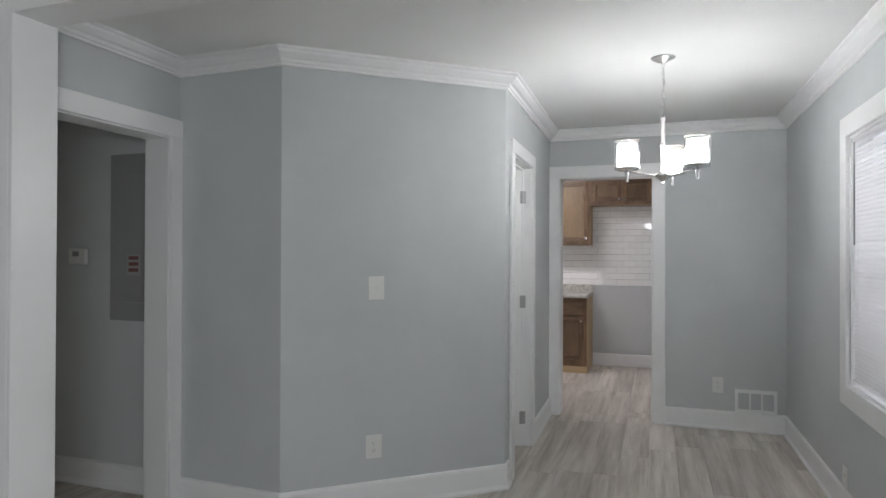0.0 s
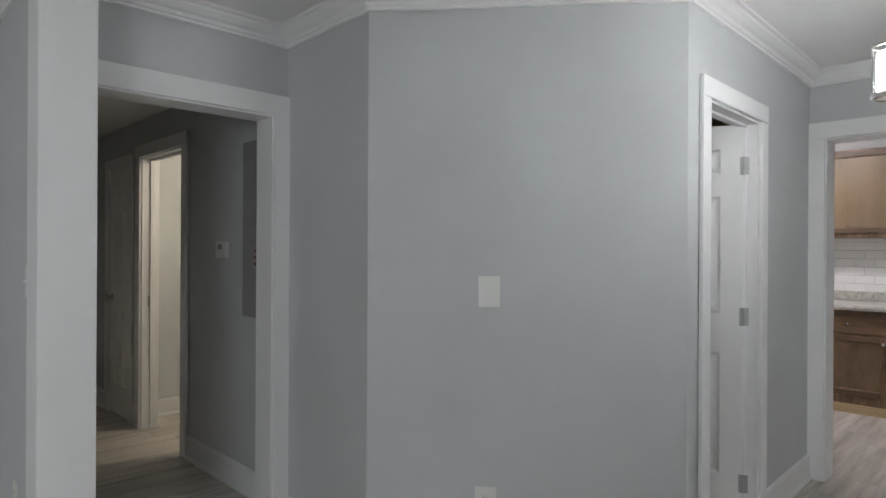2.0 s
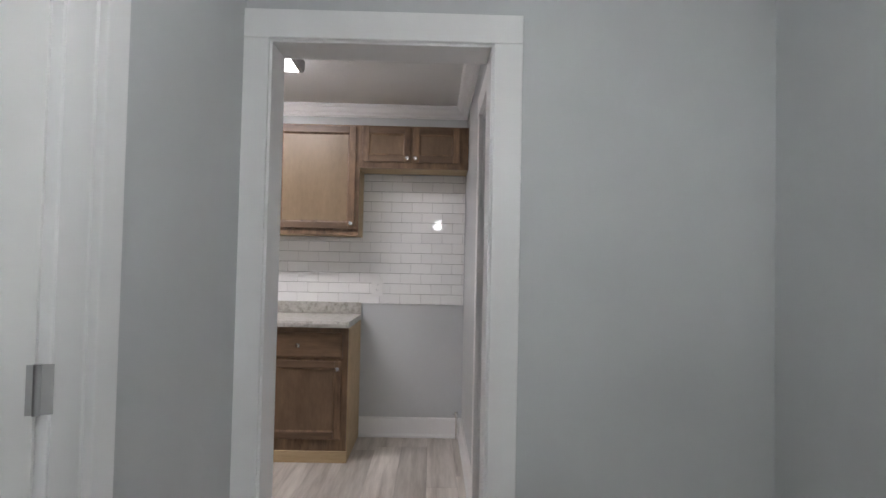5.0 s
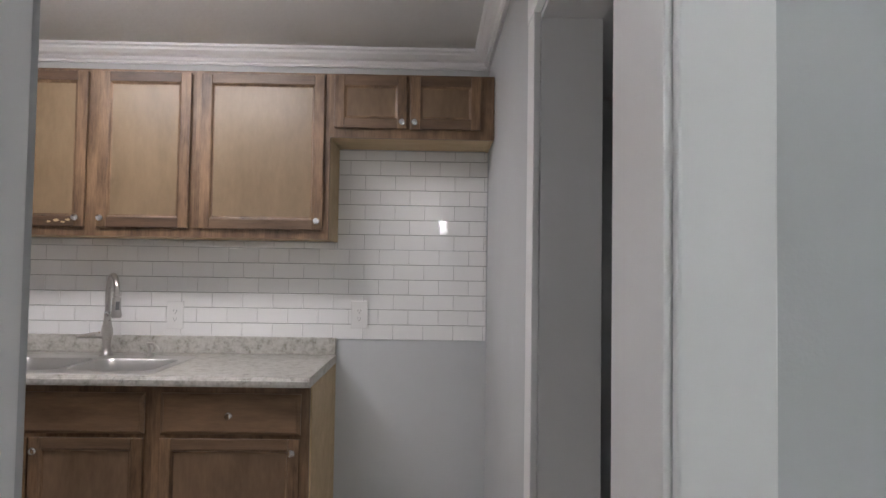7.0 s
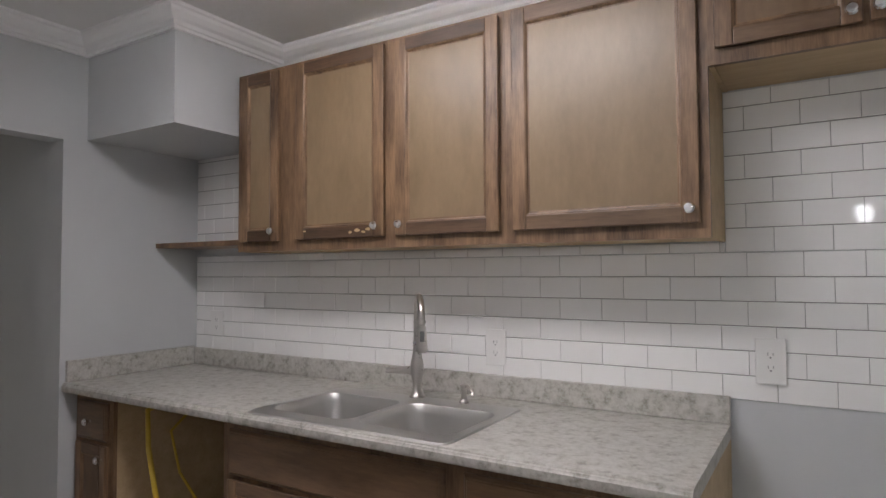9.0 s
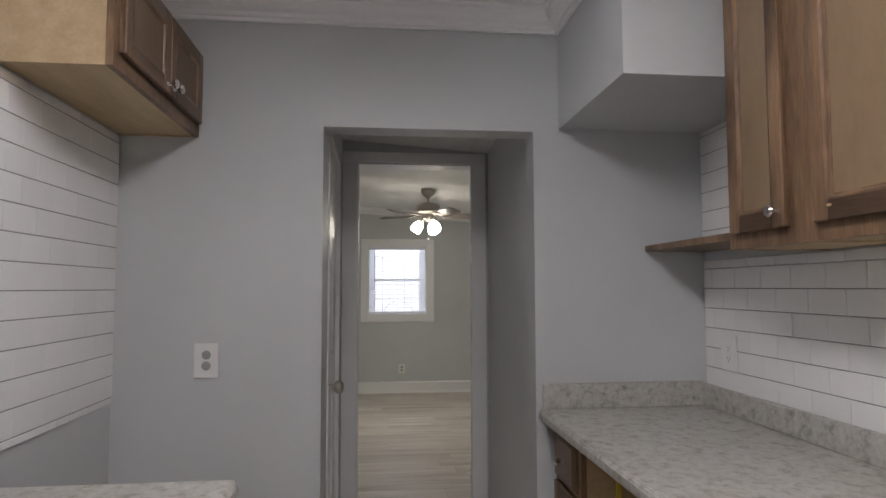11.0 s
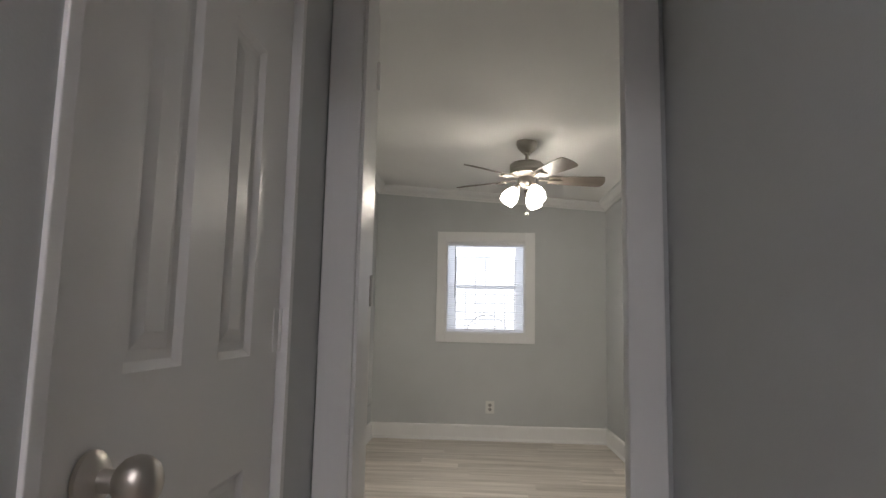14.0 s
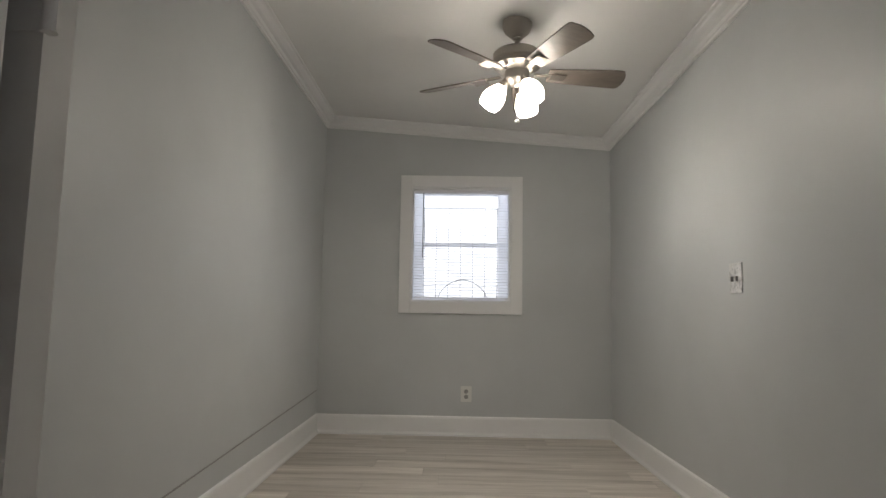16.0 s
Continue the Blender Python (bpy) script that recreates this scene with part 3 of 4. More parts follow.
# ---- windows ----
def window(name, m, w, h, deep, label, stile=0.032, cw=0.1):
    """A double-hung window in a hole w wide and h high; x across, y outwards, z up from the hole's bottom."""
    g = thing(name, m, label, "window", kind="structure")
    bm = bmesh.new()
    box(bm, -cw, 0.008, -0.02, -0.0005, -cw, h + cw, bevel=0.003)
    box(bm, w - 0.008, w + cw, -0.02, -0.0005, -cw, h + cw, bevel=0.003)
    box(bm, 0.008, w - 0.008, -0.021, -0.0005, h - 0.008, h + cw, bevel=0.003)
    box(bm, 0.008, w - 0.008, -0.021, -0.0005, -cw, 0.008, bevel=0.003)
    part("casing", bm, M_TRIM, g)
    bm = bmesh.new()
    for a in ((0, 0.02, 0, h), (w - 0.02, w, 0, h), (0.02, w - 0.02, 0, 0.02), (0.02, w - 0.02, h - 0.02, h)):
        box(bm, a[0], a[1], 0.0005, deep, a[2], a[3])
    part("window_frame", bm, M_TRIM, g)
    for z0, z1, y in ((0.02, h / 2 + 0.016, 0.07), (h / 2 + 0.017, h - 0.02, 0.1)):
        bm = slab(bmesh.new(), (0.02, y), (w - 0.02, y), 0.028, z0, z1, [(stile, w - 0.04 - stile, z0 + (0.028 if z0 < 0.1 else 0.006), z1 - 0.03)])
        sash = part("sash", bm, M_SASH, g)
        p = part("pane", boxed(stile + 0.02, w - 0.02 - stile, y + 0.012, y + 0.016, z0 + (0.028 if z0 < 0.1 else 0.006), z1 - 0.03), M_GLASS, sash)
        p.visible_shadow = False
    return g


def blind(m, w, h, tilt, label, pitch=0.022):
    b = thing("window_blind", m, label, "blind")
    part("headrail", boxed(0, w, -0.014, 0.014, h - 0.028, h, bevel=0.003), M_BLIND, b)
    part("bottom_rail", boxed(0.003, w - 0.003, -0.011, 0.011, 0.012, 0.024, bevel=0.004), M_BLIND, b)
    me = None
    n = int((h - 0.06) / pitch)
    for k in range(n):
        if me is None:
            bm = bmesh.new()
            rows = [[bm.verts.new((x, y, 0.0022 * (1 - (y / 0.0125) ** 2))) for y in (-0.0125, -0.005, 0.005, 0.0125)] for x in (0.004, w - 0.004)]
            for j in range(3):
                bm.faces.new((rows[0][j], rows[1][j], rows[1][j + 1], rows[0][j + 1]))
            bmesh.ops.solidify(bm, geom=list(bm.faces), thickness=0.0009)
            me = finish(bm, "slat", M_BLIND)
        s = new("slat", me)
        s.parent = b
        s.matrix_basis = pose(0, 0, 0.035 + k * pitch, tilt, 0, 0)
    for x in (0.1, w - 0.1):
        part("ladder_cord", rod(bmesh.new(), (x, -0.013, 0.02), (x, -0.013, h - 0.02), 0.0009, seg=6), M_BLIND, b)
    part("tilt_wand", rod(bmesh.new(), (0.075, -0.022, h - 0.55), (0.075, -0.022, h - 0.03), 0.004, seg=8), M_PANEL, b, "slim clear tilt wand")
    return b


window("window_1", pose(1.0, 3.55, 0.70, 0, 0, -90), 1.08, 1.31, 0.15, "double-hung window in wide white casing, bright outside")
blind(pose(1.018, 3.528, 0.722, 0, 0, -90), 1.036, 1.266, 66, "white mini blind, slats nearly closed, over the bright window")
window("window_2", pose(-9.19, 6.294, 1.019, 0, 0, 90), 0.803, 0.928, 0.14, "double-hung window in wide white casing, blown-out daylight behind", 0.08, 0.085)
blind(pose(-9.225, 6.316, 1.041, 0, 0, 90), 0.759, 0.884, 14, "white mini blind with its slats open over the bright window")

# burglar bars outside the bedroom window
bars = thing("window_bars", pose(-9.37, 6.395, 1.0), "dark iron security grille outside the bedroom window", "window bars")
for k in range(7):
    part("bar", rod(bmesh.new(), (0, 0.1 * k, 0.02), (0, 0.1 * k, 0.8), 0.0026, seg=8), M_BAR, bars)
for z in (0.05, 0.16, 0.24, 0.33, 0.42, 0.8):
    part("cross_bar", boxed(-0.004, 0.004, -0.06, 0.66, z - 0.0018, z + 0.0018), M_BAR, bars)
part("scroll", tube(bmesh.new(), [(0, 0.32 + 0.2 * math.cos(a), 0.06 + 0.15 * math.sin(a) ** 1.4) for a in np.linspace(0, math.pi, 18)], 0.004, 6), M_BAR, bars)
for y in (-0.05, 0.65):
    part("bracket", boxed(0.0, 0.06, y - 0.01, y + 0.01, 0.4, 0.43), M_BAR, bars)

window("window_3", pose(1.0, -0.7, 0.7, 0, 0, -90), 1.7, 1.4, 0.15, "wide double-hung window of the front room, bright outside")
structure("backdrop", boxed(-11.02, -11.0, 4.4, 9.2, -0.5, 4.0), M_YARD, "white hazy daylight outside the bedroom window", "backdrop")
structure("backdrop_east", boxed(2.4, 2.42, -4.0, 5.0, -0.5, 4.2), M_DAY, "white hazy daylight outside the dining window", "backdrop")


# ---- lamps ----
def chandelier():
    c = thing("chandelier", pose(0.083, 3.335, DIN_Z), "polished nickel chandelier with three lit white glass shades", "chandelier")
    part("canopy", lathe(bmesh.new(), [(0, 0), (0.062, 0), (0.062, -0.006), (0.05, -0.014), (0.025, -0.022), (0.01, -0.028), (0, -0.03)]), M_SATIN, c, "", True)
    for k in range(13):
        z = -0.03 - 0.022 * k
        m = Matrix.Translation((0.003 * math.sin(k * 1.9), 0.003 * math.cos(k * 1.3), z - 0.013)) @ Matrix.Rotation(radians(90 * (k % 2)), 4, "Z")
        ring = [m @ Vector((0.007 * math.cos(a), 0, 0.014 * math.sin(a))) for a in np.linspace(0, 2 * math.pi, 13)]
        part("chain_link", tube(bmesh.new(), ring, 0.0018, 6), M_CHROME, c, "", True)
    part("cord", tube(bmesh.new(), [(0.006 * math.sin(z * 40), 0.006 * math.cos(z * 34), z) for z in np.linspace(-0.03, -0.33, 16)], 0.002, 6), M_CHROME, c, "thin clear flex through the chain", True)
    part("stem", lathe(bmesh.new(), [(0, -0.32), (0.014, -0.322), (0.014, -0.335), (0.0105, -0.34), (0.0105, -0.46), (0.015, -0.465), (0.017, -0.475), (0.0115, -0.485), (0.0105, -0.6), (0.014, -0.62), (0, -0.63)]), M_SATIN, c, "", True)
    part("hub", lathe(bmesh.new(), [(0, -0.61), (0.02, -0.615), (0.045, -0.63), (0.045, -0.638), (0.03, -0.65), (0.018, -0.66), (0.01, -0.668), (0.012, -0.676), (0, -0.684)]), M_CHROME, c, "", True)
    for a in (75, 205, 325):
        ca, sa = math.cos(radians(a)), math.sin(radians(a))
        x, y = 0.2 * ca, 0.2 * sa
        arm = part("arm", tube(bmesh.new(), [(0.03 * ca, 0.03 * sa, -0.636), (0.1 * ca, 0.1 * sa, -0.63), (x, y, -0.622), (1.08 * x, 1.08 * y, -0.63)], 0.006, 10), M_CHROME, c, "", True)
        at = Matrix.Translation((x, y, -0.012))
        part("cup", lathe(bmesh.new(), [(0, -0.66), (0.009, -0.66), (0.009, -0.61), (0.02, -0.604), (0.062, -0.598), (0.067, -0.59), (0.065, -0.584), (0, -0.582)], at), M_CHROME, arm, "", True)
        part("shade", lathe(bmesh.new(), [(0, -0.58), (0.05, -0.58), (0.05, -0.57), (0.05, -0.462), (0.047, -0.459), (0.047, -0.466)], at, 32), M_SHADE, arm, "lit white glass cylinder shade", True)
        part("bulb", lathe(bmesh.new(), [(0.0465, -0.472), (0.03, -0.47), (0, -0.468)], at, 24), M_SHADE_TOP, arm, "softly lit inside of the shade", True)
        g = part("outer_glass", lathe(bmesh.new(), [(0.063, -0.5835), (0.063, -0.446), (0.0605, -0.446), (0.0605, -0.5835)], at, 32), M_GLASS, arm, "clear glass cylinder round the shade", True)
        g.visible_shadow = False
        part("hoop", lathe(bmesh.new(), [(0.0595, -0.4455), (0.0645, -0.4455), (0.0645, -0.437), (0.0595, -0.437), (0.0595, -0.4455)], at, 32), M_KNOB, arm, "thin metal hoop on the glass rim", True)


chandelier()


def ceiling_fan():
    z0 = 2.508 - 0.17 * (6.95 - 5.55) / 2.38
    f = thing("ceiling_fan", pose(-7.33, 6.95, z0) @ Matrix.Scale(1.05, 4), "brushed nickel ceiling fan with five blades and lit shades", "ceiling fan")
    part("canopy", lathe(bmesh.new(), [(0, 0.008), (0.07, 0.008), (0.072, -0.02), (0.06, -0.05), (0.035, -0.072), (0.02, -0.078), (0, -0.08)]), M_FAN, f, "", True)
    part("downrod", lathe(bmesh.new(), [(0, -0.07), (0.024, -0.078), (0.024, -0.086), (0.012, -0.09), (0.012, -0.125), (0.03, -0.135), (0, -0.14)]), M_FAN, f, "", True)
    part("motor_housing", lathe(bmesh.new(), [(0, -0.128), (0.05, -0.132), (0.1, -0.148), (0.115, -0.162), (0.115, -0.192), (0.108, -0.2), (0.108, -0.207), (0.115, -0.212), (0.112, -0.224), (0.085, -0.24), (0.06, -0.246), (0, -0.246)], seg=40), M_FAN, f, "", True)
    part("switch_housing", lathe(bmesh.new(), [(0, -0.24), (0.058, -0.246), (0.06, -0.285), (0.052, -0.3), (0.03, -0.315), (0, -0.318)]), M_FAN, f, "", True)
    for k in range(5):
        a = 97 + 72 * k
        m = Matrix.Rotation(radians(a), 4, "Z")
        bm = bmesh.new()
        box(bm, 0.085, 0.2, -0.014, 0.014, -0.262, -0.256, bevel=0.002)
        box(bm, 0.16, 0.235, -0.035, 0.035, -0.268, -0.262, bevel=0.002)
        bm.transform(m)
        arm = part("blade_bracket", bm, M_FANDARK, f)
        outline = [(0.15, -0.044), (0.3, -0.055), (0.47, -0.064), (0.5, -0.0645), (0.516, -0.058), (0.528, -0.03), (0.532, 0.0), (0.528, 0.03), (0.516, 0.058), (0.5, 0.0645), (0.47, 0.064), (0.3, 0.055), (0.15, 0.044)]
        bm = bmesh.new()
        top = [bm.verts.new((x, y, 0.003)) for x, y in outline]
        low = [bm.verts.new((x, y, -0.003)) for x, y in outline]
        bm.faces.new(top)
        bm.faces.new(low[::-1])
        for j in range(len(outline)):
            i = (j + 1) % len(outline)
            bm.faces.new((top[j], low[j], low[i], top[i]))
        bm.transform(m @ Matrix.Translation((0, 0, -0.257)) @ Matrix.Rotation(radians(-17), 4, "X"))
        part("blade", bm, M_BLADE, f, "greyish blade with a metallic sheen")
    for k, a in enumerate((30, 150, 270)):
        m = Matrix.Rotation(radians(a), 4, "Z") @ Matrix.Translation((0.05, 0, -0.292)) @ Matrix.Rotation(radians(-35), 4, "Y")
        arm = part("light_arm", lathe(bmesh.new(), [(0, 0.02), (0.014, 0.02), (0.016, -0.02), (0.026, -0.028), (0.026, -0.04), (0, -0.042)], m), M_FAN, f, "", True)
        part("shade", lathe(bmesh.new(), [(0, -0.036), (0.024, -0.038), (0.036, -0.055), (0.05, -0.085), (0.056, -0.115), (0.052, -0.14), (0.047, -0.155), (0.044, -0.152), (0.048, -0.138)], m, 28), M_SHADE_WARM, arm, "lit frosted glass bell shade", True)
        part("bulb", lathe(bmesh.new(), [(0.046, -0.135), (0.03, -0.139), (0, -0.142)], m, 20), M_BULB, arm, "bright bulb inside the shade", True)
    bm = rod(bmesh.new(), (0.012, 0, -0.31), (0.012, 0, -0.49), 0.0012, seg=6)
    part("pull_chain", bm, M_CHROME, f)
    part("pull_knob", lathe(bmesh.new(), [(0, -0.51), (0.01, -0.505), (0.013, -0.497), (0.01, -0.489), (0, -0.484)], Matrix.Translation((0.012, 0, 0))), M_PLASTIC, f, "small white pull knob", True)


ceiling_fan()


def strip_light():
    s = thing("ceiling_strip_light", pose(-2.16, 6.34, KIT_Z), "long white fluorescent ceiling fitting, lit", "ceiling light")
    part("housing", boxed(0.0, 1.22, 0.03, 0.25, -0.045, 0.0, bevel=0.004), M_TRIM, s)
    bm = bmesh.new()
    prof = [(0.0, -0.045), (0.28, -0.045), (0.275, -0.085), (0.245, -0.112), (0.035, -0.112), (0.005, -0.085)]
    rings = [[bm.verts.new((x, y, z)) for y, z in prof] for x in (0.02, 1.2)]
    for j in range(6):
        bm.faces.new((rings[0][j], rings[0][(j + 1) % 6], rings[1][(j + 1) % 6], rings[1][j]))
    bm.faces.new(rings[0])
    bm.faces.new(rings[1])
    part("diffuser", bm, M_TUBE, s, "lit ribbed acrylic diffuser")
    for x in (-0.004, 1.2):
        bm = bmesh.new()
        a = [bm.verts.new((x, y * 1.03 - 0.004, z * 1.04 + 0.002)) for y, z in prof]
        b = [bm.verts.new((x + 0.024, y * 1.03 - 0.004, z * 1.04 + 0.002)) for y, z in prof]
        for j in range(6):
            bm.faces.new((a[j], a[(j + 1) % 6], b[(j + 1) % 6], b[j]))
        bm.faces.new(a)
        bm.faces.new(b)
        part("end_cap", bm, M_PANEL, s, "grey end cap")


strip_light()

bath = thing("globe_light", pose(-3.62, 3.55, 2.4), "lit globe light on the bathroom ceiling", "ceiling light")
part("base", lathe(bmesh.new(), [(0, 0), (0.07, 0), (0.07, -0.02), (0, -0.022)]), M_CHROME, bath, "", True)
part("globe", lathe(bmesh.new(), [(0, -0.02), (0.05, -0.022), (0.085, -0.06), (0.09, -0.1), (0.06, -0.15), (0, -0.165)]), M_BATH, bath, "warm lit glass globe", True)


# ---- kitchen cabinets ----
def cab_knob(bm, x, y, z):
    m = Matrix.Translation((x, y, z)) @ Matrix.Rotation(radians(90), 4, "X")
    return lathe(bm, [(0, -0.002), (0.008, 0), (0.006, 0.008), (0.007, 0.014), (0.014, 0.019), (0.016, 0.025), (0.012, 0.031), (0, 0.033)], m, 20)


def cab_door(parent, x0, x1, z0, z1, y, knob_at, border=0.047, name="door", base=False, rail=None):
    """A framed door with a flat panel; its face is at y - 0.02 and the cabinet's frame at y."""
    d = part(name, boxed(x0 + 0.003, x1 - 0.003, y - 0.009, y - 0.001, z0 + 0.003, z1 - 0.003), M_CABF, parent)
    for a in (x0, x1 - border):
        part("stile", boxed(a, a + border, y - 0.02, y - 0.0095, z0, z1, bevel=0.005 if base else 0.003), M_CABF, d)
    for b in (z0, z1 - border):
        part("rail", boxed(x0 + border, x1 - border, y - 0.0197, y - 0.0095, b, b + border, bevel=0.005 if base else 0.003), rail or M_CABR, d)
    hole = (x0 + border, x1 - border, z0 + border, z1 - border)
    part("bead", stepped(bmesh.new(), *hole, [(0, 0.0), (0.004, 0.002), (0.007, 0.008), (0.013, 0.0095)], y - 0.02, 1, False), M_CABF, d)
    bm = stepped(bmesh.new(), *hole, [(0.0125, 0.0093), (0.02, 0.0093)], y - 0.02, 1)
    if base or z1 - z0 < 0.4:
        part("panel", bm, M_CABB if base else M_CABM, d)
    else:
        part("panel", bm, M_CABP, d, "lighter flat wooden panel")
    if knob_at:
        part("knob", cab_knob(bmesh.new(), knob_at[0], y - 0.02, knob_at[1]), M_CHROME, d, "small round chrome knob", True)
    return d


def drawer_front(parent, x0, x1, z0, z1, y, knobs=1, name="drawer"):
    bm = bmesh.new()
    stepped(bm, x0, x1, z0, z1, [(0, 0.019), (0, 0.012), (0.010, 0.003), (0.013, 0.0032), (0.016, 0.0)], y - 0.02, 1)
    d = part(name, bm, M_DRAWER, parent)
    if knobs:
        part("knob", cab_knob(bmesh.new(), (x0 + x1) / 2, y - 0.02, (z0 + z1) / 2), M_CHROME, d, "small round chrome knob", True)
    return d


def cabinet(name, m, w, depth, h, doors, drawers, label, group, frame_w=0.035, rail=None):
    """A cabinet unit; x along its front, its back at y = 0 and the front frame at y = -depth."""
    c = thing(name, m, label, "cabinet", group)
    t = 0.016
    for x0 in (0.0005, w - t):
        part("side_panel", boxed(x0, x0 + t - 0.0005, -depth + 0.019, -0.001, 0, h), M_PLY, c, "pale unstained side panel")
    part("bottom_panel", boxed(t, w - t, -depth + 0.019, -0.001, 0.003 if h < 0.8 else 0.1, 0.02 if h < 0.8 else 0.115), M_PLY, c, "pale unstained bottom panel")
    if h < 0.8:
        part("top_panel", boxed(t, w - t, -depth + 0.019, -0.001, h - t, h), M_PLY, c)
    part("back_panel", boxed(t, w - t, -0.012, -0.001, 0.12, h - t), M_PLY, c, "pale unstained back panel")
    holes = [(max(a[0] + 0.012, frame_w), min(a[1] - 0.012, w - frame_w), a[2] + 0.012, a[3] - 0.012) for a in doors + drawers]
    part("face_frame", slab(bmesh.new(), (0, -depth), (w, -depth), 0.0185, 0, h, holes), M_CABF, c)
    for x0, x1, z0, z1, kn in doors:
        cab_door(c, x0, x1, z0, z1, -depth, kn, base=h > 0.8, rail=rail)
    for x0, x1, z0, z1, kn in drawers:
        drawer_front(c, x0, x1, z0, z1, -depth, kn)
    return c


UP, LOW = "wall cabinets over the counter", "base cabinets under the counter"
UB, UT, UD = 1.49, 2.275, 0.305
cabinet("wall_cabinet", pose(-2.647, 7.738, UB), 0.315, UD, UT - UB, [(0.03, 0.265, 0.042, 0.77, (0.243, 0.083))], [], "narrow stained wooden wall cabinet with one shut door", UP, rail=M_CABD)
double = cabinet("wall_cabinet", pose(-2.332, 7.738, UB), 1.0, UD, UT - UB, [(0.05, 0.502, 0.042, 0.77, (0.474, 0.083)), (0.557, 0.98, 0.042, 0.77, (0.586, 0.083))], [], "wide stained wooden wall cabinet with two shut, scuffed doors", UP, rail=M_CABD)
# chipped stain along the bottom rail of its first door
for x, z, r in ((0.345, 0.063, 0.006), (0.378, 0.070, 0.009), (0.41, 0.062, 0.006), (0.432, 0.072, 0.008), (0.105, 0.075, 0.005)):
    bm = rod(bmesh.new(), (x, -UD - 0.0225, z), (x, -UD - 0.0195, z), r, seg=9)
    for v in bm.verts:
        v.co.x = x + (v.co.x - x) * random.uniform(1.0, 1.9)
        v.co.z = z + (v.co.z - z) * random.uniform(0.5, 0.9)
    part("worn_patch", bm, M_PLY, double, "bare chip in the stain")
cabinet("wall_cabinet", pose(-1.332, 7.738, UB), 0.627, UD, UT - UB, [(0.03, 0.602, 0.042, 0.77, (0.577, 0.083))], [], "stained wooden wall cabinet with one broad shut door", UP)
cabinet("wall_cabinet", pose(-0.705, 7.738, 1.972), 0.772, UD, UT - 1.972, [(0.02, 0.362, 0.042, 0.292, (0.338, 0.07)), (0.376, 0.708, 0.042, 0.292, (0.396, 0.07))], [], "short stained wooden cabinet over the refrigerator space", UP)
cabinet("wall_cabinet", pose(-2.58, 5.462, 1.95, 0, 0, 180), 0.758, UD - 0.02, UT - 1.95, [(0.03, 0.375, 0.042, 0.3, (0.352, 0.07)), (0.385, 0.728, 0.042, 0.3, (0.405, 0.07))], [], "short stained wooden cabinet over the cooker space", UP)

BH, BD = 0.868, 0.625
cabinet("base_cabinet", pose(-3.338, 7.738, 0), 0.29, BD, BH, [(0.025, 0.262, 0.15, 0.655, (0.235, 0.6))], [(0.025, 0.262, 0.669, 0.836, 1)], "narrow stained base cabinet with a drawer and a door", LOW)
cabinet("base_cabinet", pose(-2.335, 7.738, 0), 0.985, BD, BH, [(0.04, 0.487, 0.15, 0.655, (0.456, 0.605)), (0.497, 0.955, 0.15, 0.655, (0.528, 0.605))], [(0.04, 0.955, 0.669, 0.835, 0)], "stained sink cabinet with a false drawer and two doors", LOW)
cabinet("base_cabinet", pose(-1.35, 7.738, 0), 0.64, BD, BH, [(0.035, 0.605, 0.15, 0.655, (0.575, 0.605))], [(0.035, 0.605, 0.669, 0.836, 1)], "stained base cabinet with one drawer and one door", LOW)
cabinet("base_cabinet", pose(-1.25, 5.462, 0, 0, 0, 180), 1.29, 0.565, BH, [(0.04, 0.62, 0.15, 0.648, (0.58, 0.6)), (0.67, 1.25, 0.15, 0.648, (0.71, 0.6))], [(0.04, 0.62, 0.685, 0.833, 1), (0.67, 1.25, 0.685, 0.833, 1)], "stained base cabinet under the short counter", LOW)

panel_end = new("end_panel", finish(boxed(-0.708, -0.702, 7.115, 7.736, 0.0, 0.868), "end_panel", M_PLY))
tagged(panel_end, "pale unfinished side panel of the base cabinets", "panel")
skirt = new("toe_strip", finish(boxed(-2.335, -0.70, 7.094, 7.112, 0.0, 0.075, bevel=0.004), "toe_strip", M_PLY))
tagged(skirt, "pale wooden strip along the foot of the cabinets", "skirting")

shelf = new("wall_shelf", finish(boxed(-3.338, -2.649, 7.49, 7.737, 1.526, 1.55, bevel=0.002), "wall_shelf", M_CABF))
tagged(shelf, "dark stained board shelf between the wall and cabinets", "shelf")


